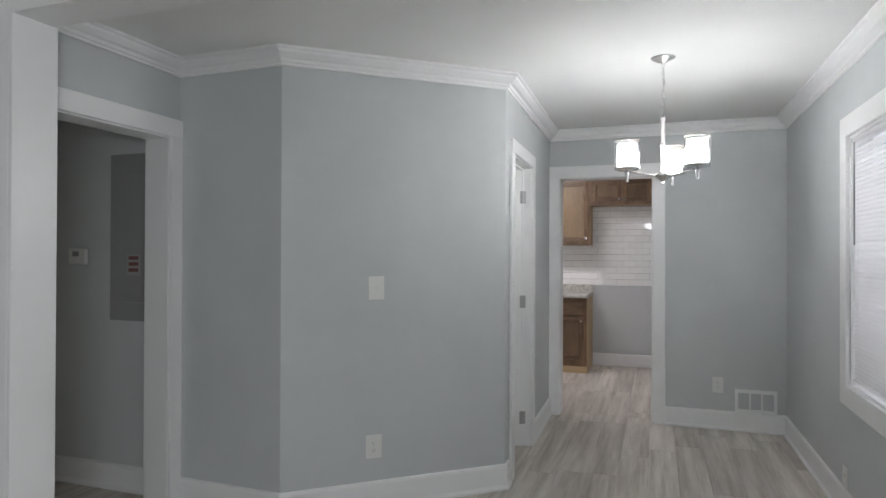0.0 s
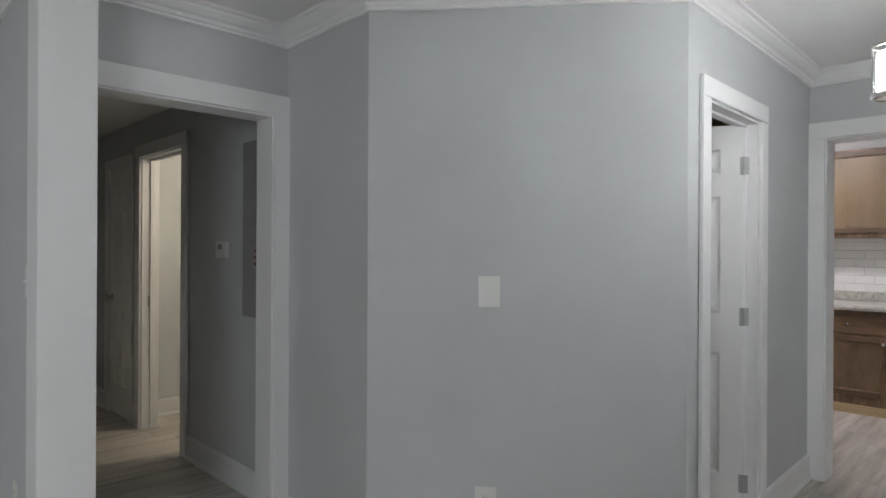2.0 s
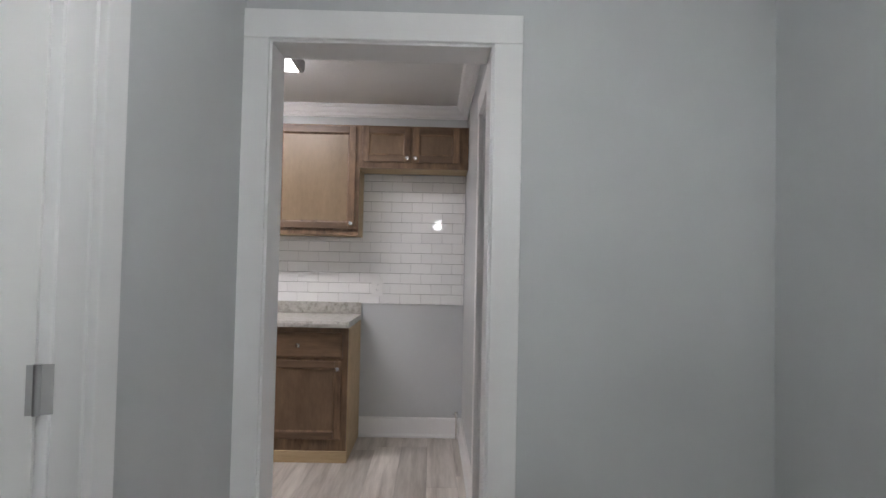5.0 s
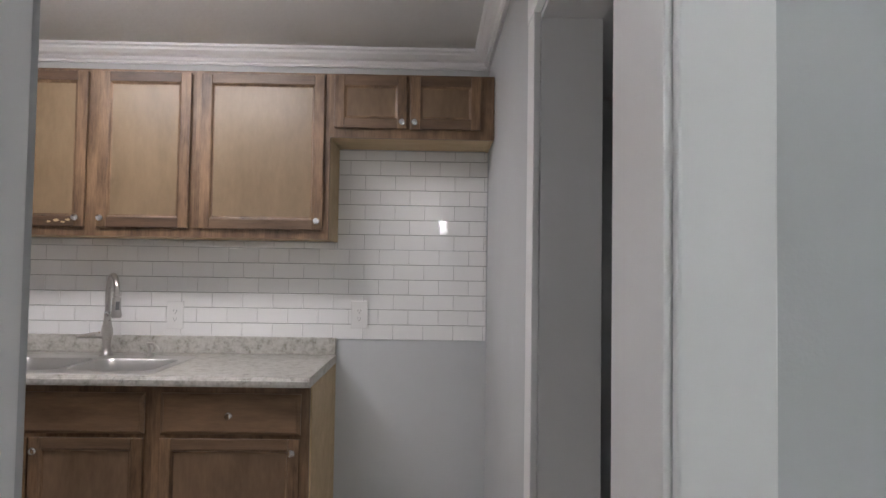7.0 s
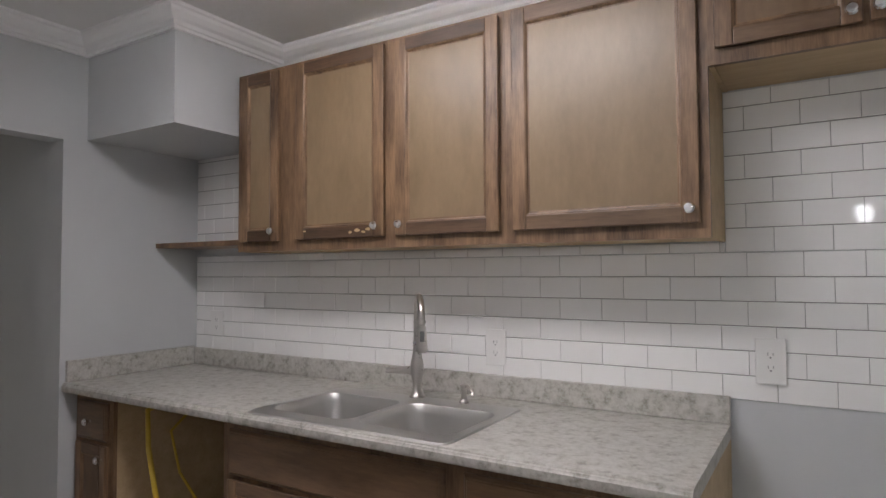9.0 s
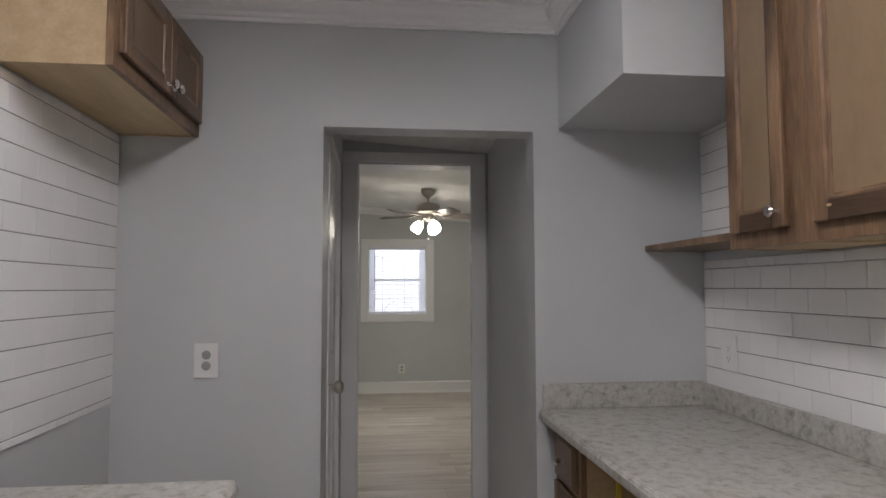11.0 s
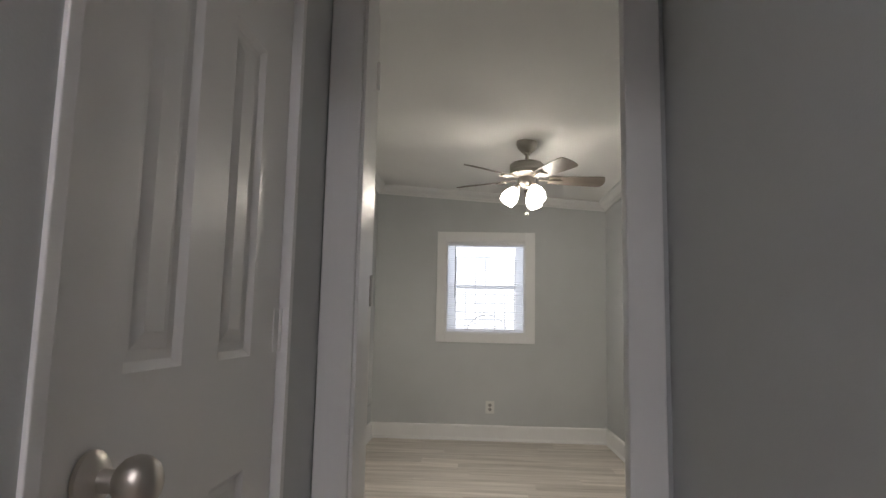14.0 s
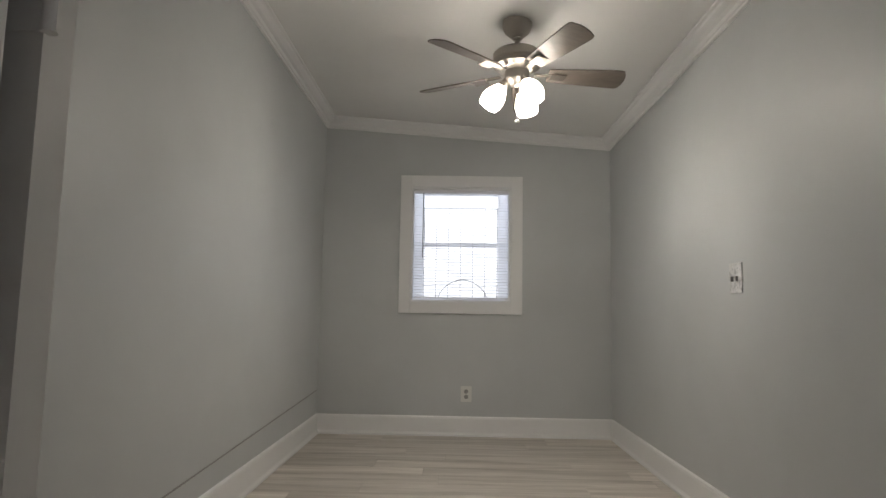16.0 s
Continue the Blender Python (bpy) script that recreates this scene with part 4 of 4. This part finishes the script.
def worktop(name, m, w, depth, hole, sides, label):
    """A post-formed worktop with an upstand; x along the front edge at y = 0, back at y = depth."""
    c = thing(name, m, label, "worktop")
    bm = bmesh.new()
    xs, ys = [0.0, w], [0.0, depth]
    if hole:
        xs, ys = [0.0, hole[0], hole[1], w], [0.0, hole[2], hole[3], depth]
    for i in range(len(xs) - 1):
        for j in range(len(ys) - 1):
            if hole and i == 1 and j == 1:
                continue
            for z in (0.0, -0.042):
                bm.faces.new([bm.verts.new((x, y, z)) for x, y in ((xs[i], ys[j]), (xs[i + 1], ys[j]), (xs[i + 1], ys[j + 1]), (xs[i], ys[j + 1]))])
    bmesh.ops.remove_doubles(bm, verts=bm.verts, dist=1e-5)
    rim = [e for e in bm.edges if len(e.link_faces) == 1]
    for e in rim:
        a, b = e.verts
        if a.co.z > -0.01:
            low = [next(v for v in bm.verts if (v.co - q.co - Vector((0, 0, -0.042))).length < 1e-4) for q in (b, a)]
            bm.faces.new((a, b, *low))
    part("top", bm, M_COUNTER, c)
    bm = bmesh.new()
    ogee = [(0.0, 0.0006), (-0.004, -0.0006), (-0.006, -0.005), (-0.0095, -0.0065), (-0.0115, -0.012), (-0.014, -0.0145), (-0.0145, -0.034), (-0.011, -0.0405), (0.0, -0.042)]
    rows = [[bm.verts.new((x, y - 0.0005, z)) for y, z in ogee] for x in (0.0, w)]
    for j in range(len(ogee)):
        i = (j + 1) % len(ogee)
        bm.faces.new((rows[0][j], rows[0][i], rows[1][i], rows[1][j]))
    bm.faces.new(rows[0])
    bm.faces.new(rows[1])
    part("front_edge", bm, M_COUNTER, c, "stepped moulded edge", True)
    part("upstand", boxed(0, w, depth - 0.02, depth, 0.0005, 0.088, bevel=0.004), M_COUNTER, c)
    for s in sides:
        part("side_upstand", boxed(s, s + 0.02, 0.0, depth - 0.0205, 0.0005, 0.096, bevel=0.003), M_COUNTER, c)
    return c


worktop("worktop", pose(-3.338, 7.058, 0.914), 2.638, 0.674, (1.185, 1.98, 0.022, 0.5), (0.0,), "speckled beige granite-look laminate worktop with upstand")
worktop("worktop", pose(-1.2, 6.065, 0.914, 0, 0, 180), 1.36, 0.603, None, (), "short speckled beige granite-look laminate worktop")


# ---- sink and tap ----
def rounded(x0, x1, y0, y1, r, z, n=5):
    pts = []
    for cx, cy, a0 in ((x1 - r, y1 - r, 0), (x0 + r, y1 - r, 90), (x0 + r, y0 + r, 180), (x1 - r, y0 + r, 270)):
        for k in range(n + 1):
            a = radians(a0 + 90 * k / n)
            pts.append((cx + r * math.cos(a), cy + r * math.sin(a), z))
    return pts


def loop(bm, pts):
    vs = [bm.verts.new(p) for p in pts]
    return vs, [bm.edges.new((vs[k], vs[(k + 1) % len(vs)])) for k in range(len(vs))]


def sink():
    s = thing("kitchen_sink", pose(-2.165, 7.064, 0.914), "stainless steel double-bowl drop-in sink", "sink")
    bm = bmesh.new()
    o, oe = loop(bm, rounded(0, 0.815, 0, 0.515, 0.03, 0.005))
    lip, _ = loop(bm, rounded(-0.006, 0.821, -0.006, 0.521, 0.034, 0.0006))
    edges = list(oe)
    for x0, x1 in ((0.03, 0.395), (0.42, 0.785)):
        edges += loop(bm, rounded(x0, x1, 0.07, 0.41, 0.06, 0.005))[1]
    bmesh.ops.triangle_fill(bm, edges=edges, use_beauty=True)
    for k in range(len(o)):
        i = (k + 1) % len(o)
        bm.faces.new((o[k], lip[k], lip[i], o[i]))
    part("rim", bm, M_STEEL, s)
    for x0, x1 in ((0.03, 0.395), (0.42, 0.785)):
        bm = bmesh.new()
        rings = []
        for inset, z, r in ((0, 0.005, 0.06), (0.004, 0.0, 0.058), (0.008, -0.03, 0.056), (0.016, -0.14, 0.06), (0.03, -0.165, 0.06), (0.06, -0.175, 0.05), (0.14, -0.178, 0.03)):
            rings.append(loop(bm, rounded(x0 + inset, x1 - inset, 0.07 + inset, 0.41 - inset, r, z))[0])
        for a, b in zip(rings, rings[1:]):
            for k in range(len(a)):
                i = (k + 1) % len(a)
                bm.faces.new((a[k], a[i], b[i], b[k]))
        bm.faces.new(rings[-1])
        b = part("bowl", bm, M_STEEL, s, "", True)
        part("drain", lathe(bmesh.new(), [(0, -0.176), (0.04, -0.1765), (0.045, -0.1735), (0.05, -0.1775)], Matrix.Translation(((x0 + x1) / 2, 0.22, 0)), 24), M_CHROME, b, "", True)
    return s


sink()


def tap():
    f = thing("kitchen_tap", pose(-1.782, 7.565, 0.919, 0, 0, 40), "brushed nickel pull-down kitchen tap", "tap")
    part("base", lathe(bmesh.new(), [(0, 0), (0.031, 0), (0.031, 0.006), (0.025, 0.012), (0.019, 0.03), (0.0175, 0.055), (0.022, 0.08), (0.027, 0.102), (0.026, 0.125), (0.019, 0.155), (0.0145, 0.19), (0.0135, 0.215), (0, 0.218)]), M_NICKEL, f, "", True)
    pts = [(0, 0, 0.2), (0, 0, 0.3)] + [(0.0, -0.08 + 0.08 * math.cos(a), 0.312 + 0.076 * math.sin(a)) for a in np.linspace(0, math.pi, 16)] + [(0, -0.16, 0.3)]
    part("spout", tube(bmesh.new(), pts, 0.0125, 14), M_NICKEL, f, "", True)
    part("collar", lathe(bmesh.new(), [(0, 0.2), (0.0155, 0.2), (0.0165, 0.206), (0.0155, 0.212), (0, 0.212)]), M_CHROME, f, "", True)
    m = Matrix.Translation((0, -0.16, 0))
    h = part("spray_head", lathe(bmesh.new(), [(0, 0.304), (0.0165, 0.304), (0.0165, 0.294), (0.013, 0.291), (0.013, 0.287), (0.0175, 0.284), (0.0185, 0.25), (0.0215, 0.212), (0.0225, 0.198), (0.019, 0.191), (0, 0.19)], m), M_NICKEL, f, "", True)
    part("button", boxed(-0.008, 0.008, -0.182, -0.176, 0.23, 0.268, bevel=0.002), M_SLOT, h, "small dark spray button")
    part("lever", tube(bmesh.new(), [(-0.012, 0.006, 0.1), (-0.045, 0.022, 0.1), (-0.085, 0.042, 0.096), (-0.115, 0.057, 0.095)], [0.02, 0.015, 0.011, 0.009], 12), M_NICKEL, f, "", True)
    d = thing("soap_dispenser", pose(-1.572, 7.56, 0.919), "small brushed nickel soap dispenser beside the sink", "soap dispenser")
    part("body", lathe(bmesh.new(), [(0, 0), (0.018, 0), (0.018, 0.006), (0.011, 0.014), (0.01, 0.045), (0.014, 0.05), (0.014, 0.066), (0, 0.068)]), M_NICKEL, d, "", True)
    part("nozzle", tube(bmesh.new(), [(0, 0, 0.06), (0.025, -0.015, 0.062), (0.05, -0.03, 0.05), (0.058, -0.035, 0.036)], [0.007, 0.006, 0.005, 0.004], 10), M_NICKEL, d, "", True)


tap()

cable = thing("electric_cable", pose(-3.02, 7.3, 0), "loose yellow electric cable in the empty dishwasher space", "cable")
part("sheath", tube(bmesh.new(), [(0.02, 0.4, 0.86), (0.03, 0.1, 0.84), (0.05, -0.08, 0.8), (0.12, -0.12, 0.66), (0.2, -0.14, 0.5), (0.23, -0.12, 0.3), (0.3, -0.05, 0.1), (0.38, 0.0, 0.012), (0.5, 0.05, 0.011)], 0.011, 10), M_CABLE, cable, "", True)
part("inner_sheath", tube(bmesh.new(), [(0.02, 0.42, 0.84), (0.04, 0.2, 0.8), (0.1, 0.0, 0.7), (0.22, -0.04, 0.55), (0.34, 0.02, 0.35), (0.36, 0.1, 0.1), (0.3, 0.15, 0.01)], 0.006, 10), M_CABLE, cable, "", True)

valve = thing("water_valve", pose(0.03, 7.69, 0), "small chrome water stop valve on a stub pipe", "valve")
part("pipe", rod(bmesh.new(), (0, 0, 0), (0, 0, 0.19), 0.008), M_CHROME, valve, "", True)
part("body", rod(rod(bmesh.new(), (0, 0, 0.16), (0, 0, 0.205), 0.013), (-0.03, -0.01, 0.185), (0.0, 0, 0.185), 0.007), M_CHROME, valve, "", True)
part("handle", lathe(bmesh.new(), [(0, 0), (0.016, 0.002), (0.016, 0.01), (0, 0.012)], Matrix.Translation((0, -0.03, 0.185)) @ Matrix.Rotation(radians(90), 4, "X"), 16), M_CHROME, valve, "", True)


# ---- plates, vent, panel ----
def plate(name, m, kind, label, category, w=0.075, h=0.12, grey=False):
    """A cover plate; it lies in its own x, z plane and faces -y."""
    p = thing(name, m, label, category)
    part("cover", boxed(-w / 2, w / 2, -0.006, -0.0004, -h / 2, h / 2, bevel=0.0022), M_PLASTIC, p)
    if kind == "switch":
        part("toggle_slot", boxed(-0.006, 0.006, -0.0068, -0.006, -0.013, 0.013), M_PLASTIC, p)
        bm = boxed(-0.004, 0.004, -0.018, -0.006, -0.002, 0.008, bevel=0.0015)
        part("toggle", bm, M_PLASTIC, p)
    elif kind == "outlet":
        for z in (-0.02, 0.02):
            bm = bmesh.new()
            rod(bm, (0, -0.0072, z), (0, -0.006, z), 0.0165, seg=24)
            s = part("socket", bm, M_SOCKET if grey else M_PLASTIC, p, "grey socket face" if grey else "", True)
            bm = boxed(-0.008, -0.006, -0.0076, -0.0072, z - 0.003, z + 0.007)
            box(bm, 0.006, 0.008, -0.0076, -0.0072, z - 0.003, z + 0.006)
            rod(bm, (0, -0.0076, z - 0.009), (0, -0.0072, z - 0.009), 0.0028, seg=10)
            part("slots", bm, M_SLOT, s, "dark contact slots")
    else:
        part("rocker", boxed(-0.016, 0.016, -0.0085, -0.006, -0.033, 0.033, bevel=0.001), M_PLASTIC, p)
    for z in ((-0.0,) if kind == "outlet" else (-0.042, 0.042)):
        part("screw", rod(bmesh.new(), (0, -0.0068, z), (0, -0.0058, z), 0.003, seg=10), M_PLASTIC, p)
    return p


ang = math.degrees(math.atan2(0.83, 0.99))
ux, uy = math.cos(radians(ang)), math.sin(radians(ang))
for d, z, kind in ((0.506, 1.197, "switch"), (0.495, 0.335, "outlet")):
    plate("light_switch" if kind == "switch" else "wall_outlet", pose(-1.785 + ux * d, 2.56 + uy * d, z, 0, 0, ang), kind, "white plastic %s plate on the angled wall" % kind, kind, 0.088, 0.127)
plate("wall_outlet", pose(0.513, 5.17, 0.35), "outlet", "white outlet plate low on the grey wall", "outlet", 0.08, 0.125)
plate("wall_outlet", pose(-1.523, 7.728, 1.106), "outlet", "white outlet plate set in the tiles", "outlet", 0.085, 0.14)
plate("wall_outlet", pose(-3.155, 7.728, 1.137), "outlet", "white outlet plate set in the tiles beside the wall", "outlet", 0.1, 0.13)
plate("wall_outlet", pose(-0.585, 7.728, 1.12), "outlet", "white outlet plate set in the tiles", "outlet", 0.085, 0.14)
plate("wall_outlet", pose(-3.34, 5.793, 1.118, 0, 0, 90), "outlet", "white outlet plate with grey sockets on the kitchen wall", "outlet", 0.088, 0.128, True)
plate("light_switch", pose(0.07, 6.34, 1.283, 0, 0, -90), "switch", "white switch plate beside the dark doorway", "switch", 0.075, 0.125)
plate("wall_outlet", pose(-9.19, 6.752, 0.317, 0, 0, 90), "outlet", "white outlet plate with grey sockets under the bedroom window", "outlet", 0.085, 0.12, True)
film = thing("light_switch", pose(-7.04, 7.88, 1.107), "double switch plate in crumpled protective film, grey toggles", "switch")
part("cover", boxed(-0.058, 0.058, -0.006, -0.0004, -0.066, 0.066, bevel=0.0022), M_FILM, film, "marbled protective film")
for x in (-0.023, 0.023):
    part("toggle", boxed(x - 0.006, x + 0.006, -0.018, -0.006, -0.014, 0.008, bevel=0.0015), M_SOCKET, film, "grey toggle")
    for z in (-0.042, 0.042):
        part("screw", rod(bmesh.new(), (x, -0.0068, z), (x, -0.0058, z), 0.003, seg=10), M_PANEL, film)
plate("light_switch", pose(-2.45, 1.494, 1.24, 0, 0, 0), "switch", "white switch plate on the living room wall", "switch", 0.075, 0.122)
plate("wall_outlet", pose(-2.66, 1.494, 0.38, 0, 0, 0), "outlet", "white outlet plate low on the living room wall", "outlet", 0.075, 0.12)
plate("wall_outlet", pose(1.0, 3.62, 0.2, 0, 0, -90), "outlet", "white outlet plate under the dining window", "outlet", 0.08, 0.125)

vent = thing("wall_vent", pose(0.785, 5.17, 0.235), "white metal air register low on the wall", "vent")
part("frame", slab(bmesh.new(), (-0.148, -0.012), (0.148, -0.012), 0.0115, -0.085, 0.093, [(0.022, 0.1, -0.062, 0.065), (0.112, 0.185, -0.062, 0.065), (0.197, 0.274, -0.062, 0.065)]), M_TRIM, vent)
part("backing", boxed(-0.146, 0.146, -0.0025, -0.0006, -0.083, 0.09), M_WALL, vent, "pale grey interior behind the slats")
for x0, x1 in ((-0.126, -0.048), (-0.036, 0.037), (0.049, 0.126)):
    for k in range(6):
        z = -0.055 + k * 0.021
        bm = boxed(x0, x1, -0.0085, -0.004, z, z + 0.0025)
        part("slat", bm, M_WALL, vent)

breaker = thing("breaker_panel", pose(-2.79, 2.62, 1.475), "grey steel breaker panel set in the hall wall", "breaker panel")
part("cover", slab(bmesh.new(), (-0.2, -0.012), (0.2, -0.012), 0.0115, -0.485, 0.485, [(0.09, 0.33, -0.38, 0.38)]), M_PANEL, breaker)
door = part("door", boxed(-0.108, 0.128, -0.016, -0.004, -0.378, 0.378, bevel=0.002), M_PANEL, breaker)
part("latch", boxed(0.09, 0.115, -0.022, -0.0165, -0.02, 0.03, bevel=0.002), M_SLOT, door, "dark latch")
bm = boxed(-0.066, 0.03, -0.0172, -0.0163, -0.22, -0.1)
part("label_sheet", bm, M_SOCKET, door, "pale printed label")
for k in range(3):
    part("label_bar", boxed(-0.055, 0.018, -0.0182, -0.0175, -0.2 + k * 0.035, -0.18 + k * 0.035), M_LABEL, door, "dull red printed bar")

thermo = thing("thermostat", pose(-3.24, 2.62, 1.362), "small white thermostat on the hall wall", "thermostat")
part("case", boxed(-0.065, 0.065, -0.028, -0.0005, -0.048, 0.048, bevel=0.006), M_PLASTIC, thermo)
part("display", boxed(-0.03, 0.02, -0.029, -0.0282, 0.0, 0.03), M_PANEL, thermo, "grey display")


# ---- tiles ----
TW, TH, TZ0 = 0.1547, 0.0772, 0.992


def tile_field(name, origin, turn, regions, joint_x, label):
    """Running-bond tiles; regions (x0, x1, z0, z1) in the field's own plane, which faces -y."""
    f = thing(name, origin @ turn, label, "backsplash")
    cache = {}
    for n, (x0, x1, z0, z1) in enumerate(regions):
        part("grout", boxed(x0 + 0.001, x1 - 0.001, -0.004, -0.0006, z0 + 0.001, z1 - 0.001), M_GROUT, f)
        k0 = int(math.floor((z0 - TZ0) / TH + 1e-6))
        k1 = int(math.ceil((z1 - TZ0) / TH - 1e-6))
        for k in range(k0, k1):
            za, zb = max(z0, TZ0 + k * TH), min(z1, TZ0 + (k + 1) * TH)
            if zb - za < 0.012:
                continue
            shift = joint_x + (TW / 2 if k % 2 else 0)
            i0 = int(math.floor((x0 - shift) / TW))
            for i in range(i0, i0 + int((x1 - x0) / TW) + 3):
                xa, xb = max(x0, shift + i * TW), min(x1, shift + (i + 1) * TW)
                if xb - xa < 0.012:
                    continue
                w, h = round(xb - xa - 0.0013, 4), round(zb - za - 0.0026, 4)
                if (w, h) not in cache:
                    bm = bmesh.new()
                    stepped(bm, -w / 2, w / 2, -h / 2, h / 2, [(0, 0.006), (0, 0.0014), (0.0015, 0.0)], -0.0066, 1)
                    cache[w, h] = finish(bm, "tile", M_TILE)
                o = new("tile", cache[w, h])
                o.parent = f
                o.matrix_basis = pose((xa + xb) / 2, random.uniform(-0.0003, 0.0003), (za + zb) / 2, random.uniform(-0.06, 0.06), 0, random.uniform(-0.05, 0.05))
    return f


tile_field("tile_backsplash", pose(0, 7.74, 0), Matrix(), [(-3.336, 0.066, 0.992, TZ0 + 6 * TH), (-3.336, -0.707, TZ0 + 6 * TH, 1.489), (-0.705, 0.066, TZ0 + 6 * TH, 1.970), (-3.336, -2.65, 1.552, 2.016)], -0.568, "glossy white subway tile backsplash with grey joints")
tile_field("tile_backsplash", pose(-3.34, 5.46, 0), Matrix.Rotation(math.pi, 4, "Z"), [(-0.757, -0.003, 0.968, 1.948)], 0.0, "glossy white subway tile behind the cooker space")


# ---- floor planks ----
PW, PL = 0.182, 1.22


def plank_mesh():
    bm = bmesh.new()
    low = [bm.verts.new((x, y, -0.005)) for x, y in ((0, 0), (1, 0), (1, 1), (0, 1))]
    e, g = 0.009, 0.0014
    mid = [bm.verts.new((x, y, -0.0012)) for x, y in ((0, 0), (1, 0), (1, 1), (0, 1))]
    top = [bm.verts.new((x, y, 0)) for x, y in ((e, g), (1 - e, g), (1 - e, 1 - g), (e, 1 - g))]
    for a, b in ((low, mid), (mid, top)):
        for j in range(4):
            bm.faces.new((a[j], a[(j + 1) % 4], b[(j + 1) % 4], b[j]))
    bm.faces.new(top)
    return finish(bm, "plank", M_PLANK)


plank = plank_mesh()
floor_parent = bpy.data.objects["floor"]
ROOMS = [(-0.795, 1.0, 2.2, 5.30), (-3.34, 0.07, 5.30, 7.74), (0.07, 0.24, 5.36, 6.195), (-5.75, -2.455, 1.645, 2.74), (-4.585, -3.34, 6.21, 7.085), (-9.19, -4.585, 5.593, 7.88)]
starts = {}
for x0, x1, y0, y1 in ROOMS:
    for i in range(int(math.floor(x0 / PW)), int(math.ceil(x1 / PW))):
        xa, xb = max(x0, i * PW), min(x1, (i + 1) * PW)
        if xb - xa < 0.01:
            continue
        off = starts.setdefault(i, random.uniform(0, PL))
        j = int(math.floor((y0 - off) / PL))
        while off + j * PL < y1:
            ya, yb = max(y0, off + j * PL), min(y1, off + (j + 1) * PL)
            j += 1
            if yb - ya < 0.01:
                continue
            o = new("plank", plank)
            o.parent = floor_parent
            o.matrix_basis = Matrix.LocRotScale((xa + 0.0004, ya + 0.0004, 0), None, (xb - xa - 0.0008, yb - ya - 0.0008, 1))
me_rest = bmesh.new()
for x0, x1, y0, y1 in ((-4.33, 1.0, -3.0, 2.2), (-2.455, -0.795, 2.2, 3.4), (-4.9, -3.3, 2.74, 4.4), (-1.9, -0.795, 3.4, 5.4), (0.24, 2.3, 5.3, 7.3)):
    for i in range(int(math.floor(x0 / PW)), int(math.ceil(x1 / PW))):
        xa, xb = max(x0, i * PW), min(x1, (i + 1) * PW)
        if xb - xa < 0.01:
            continue
        y = y0 - random.uniform(0, PL)
        while y < y1:
            ya, yb = max(y, y0), min(y + PL, y1)
            y += PL
            if yb - ya > 0.01:
                me_rest.faces.new([me_rest.verts.new(p) for p in ((xa + 0.001, ya + 0.001, -0.0008), (xb - 0.001, ya + 0.001, -0.0008), (xb - 0.001, yb - 0.001, -0.0008), (xa + 0.001, yb - 0.001, -0.0008))])
rest = new("plank_rest", finish(me_rest, "plank_rest", M_PLANK))
rest.parent = floor_parent
tagged(rest, kind="stuff")
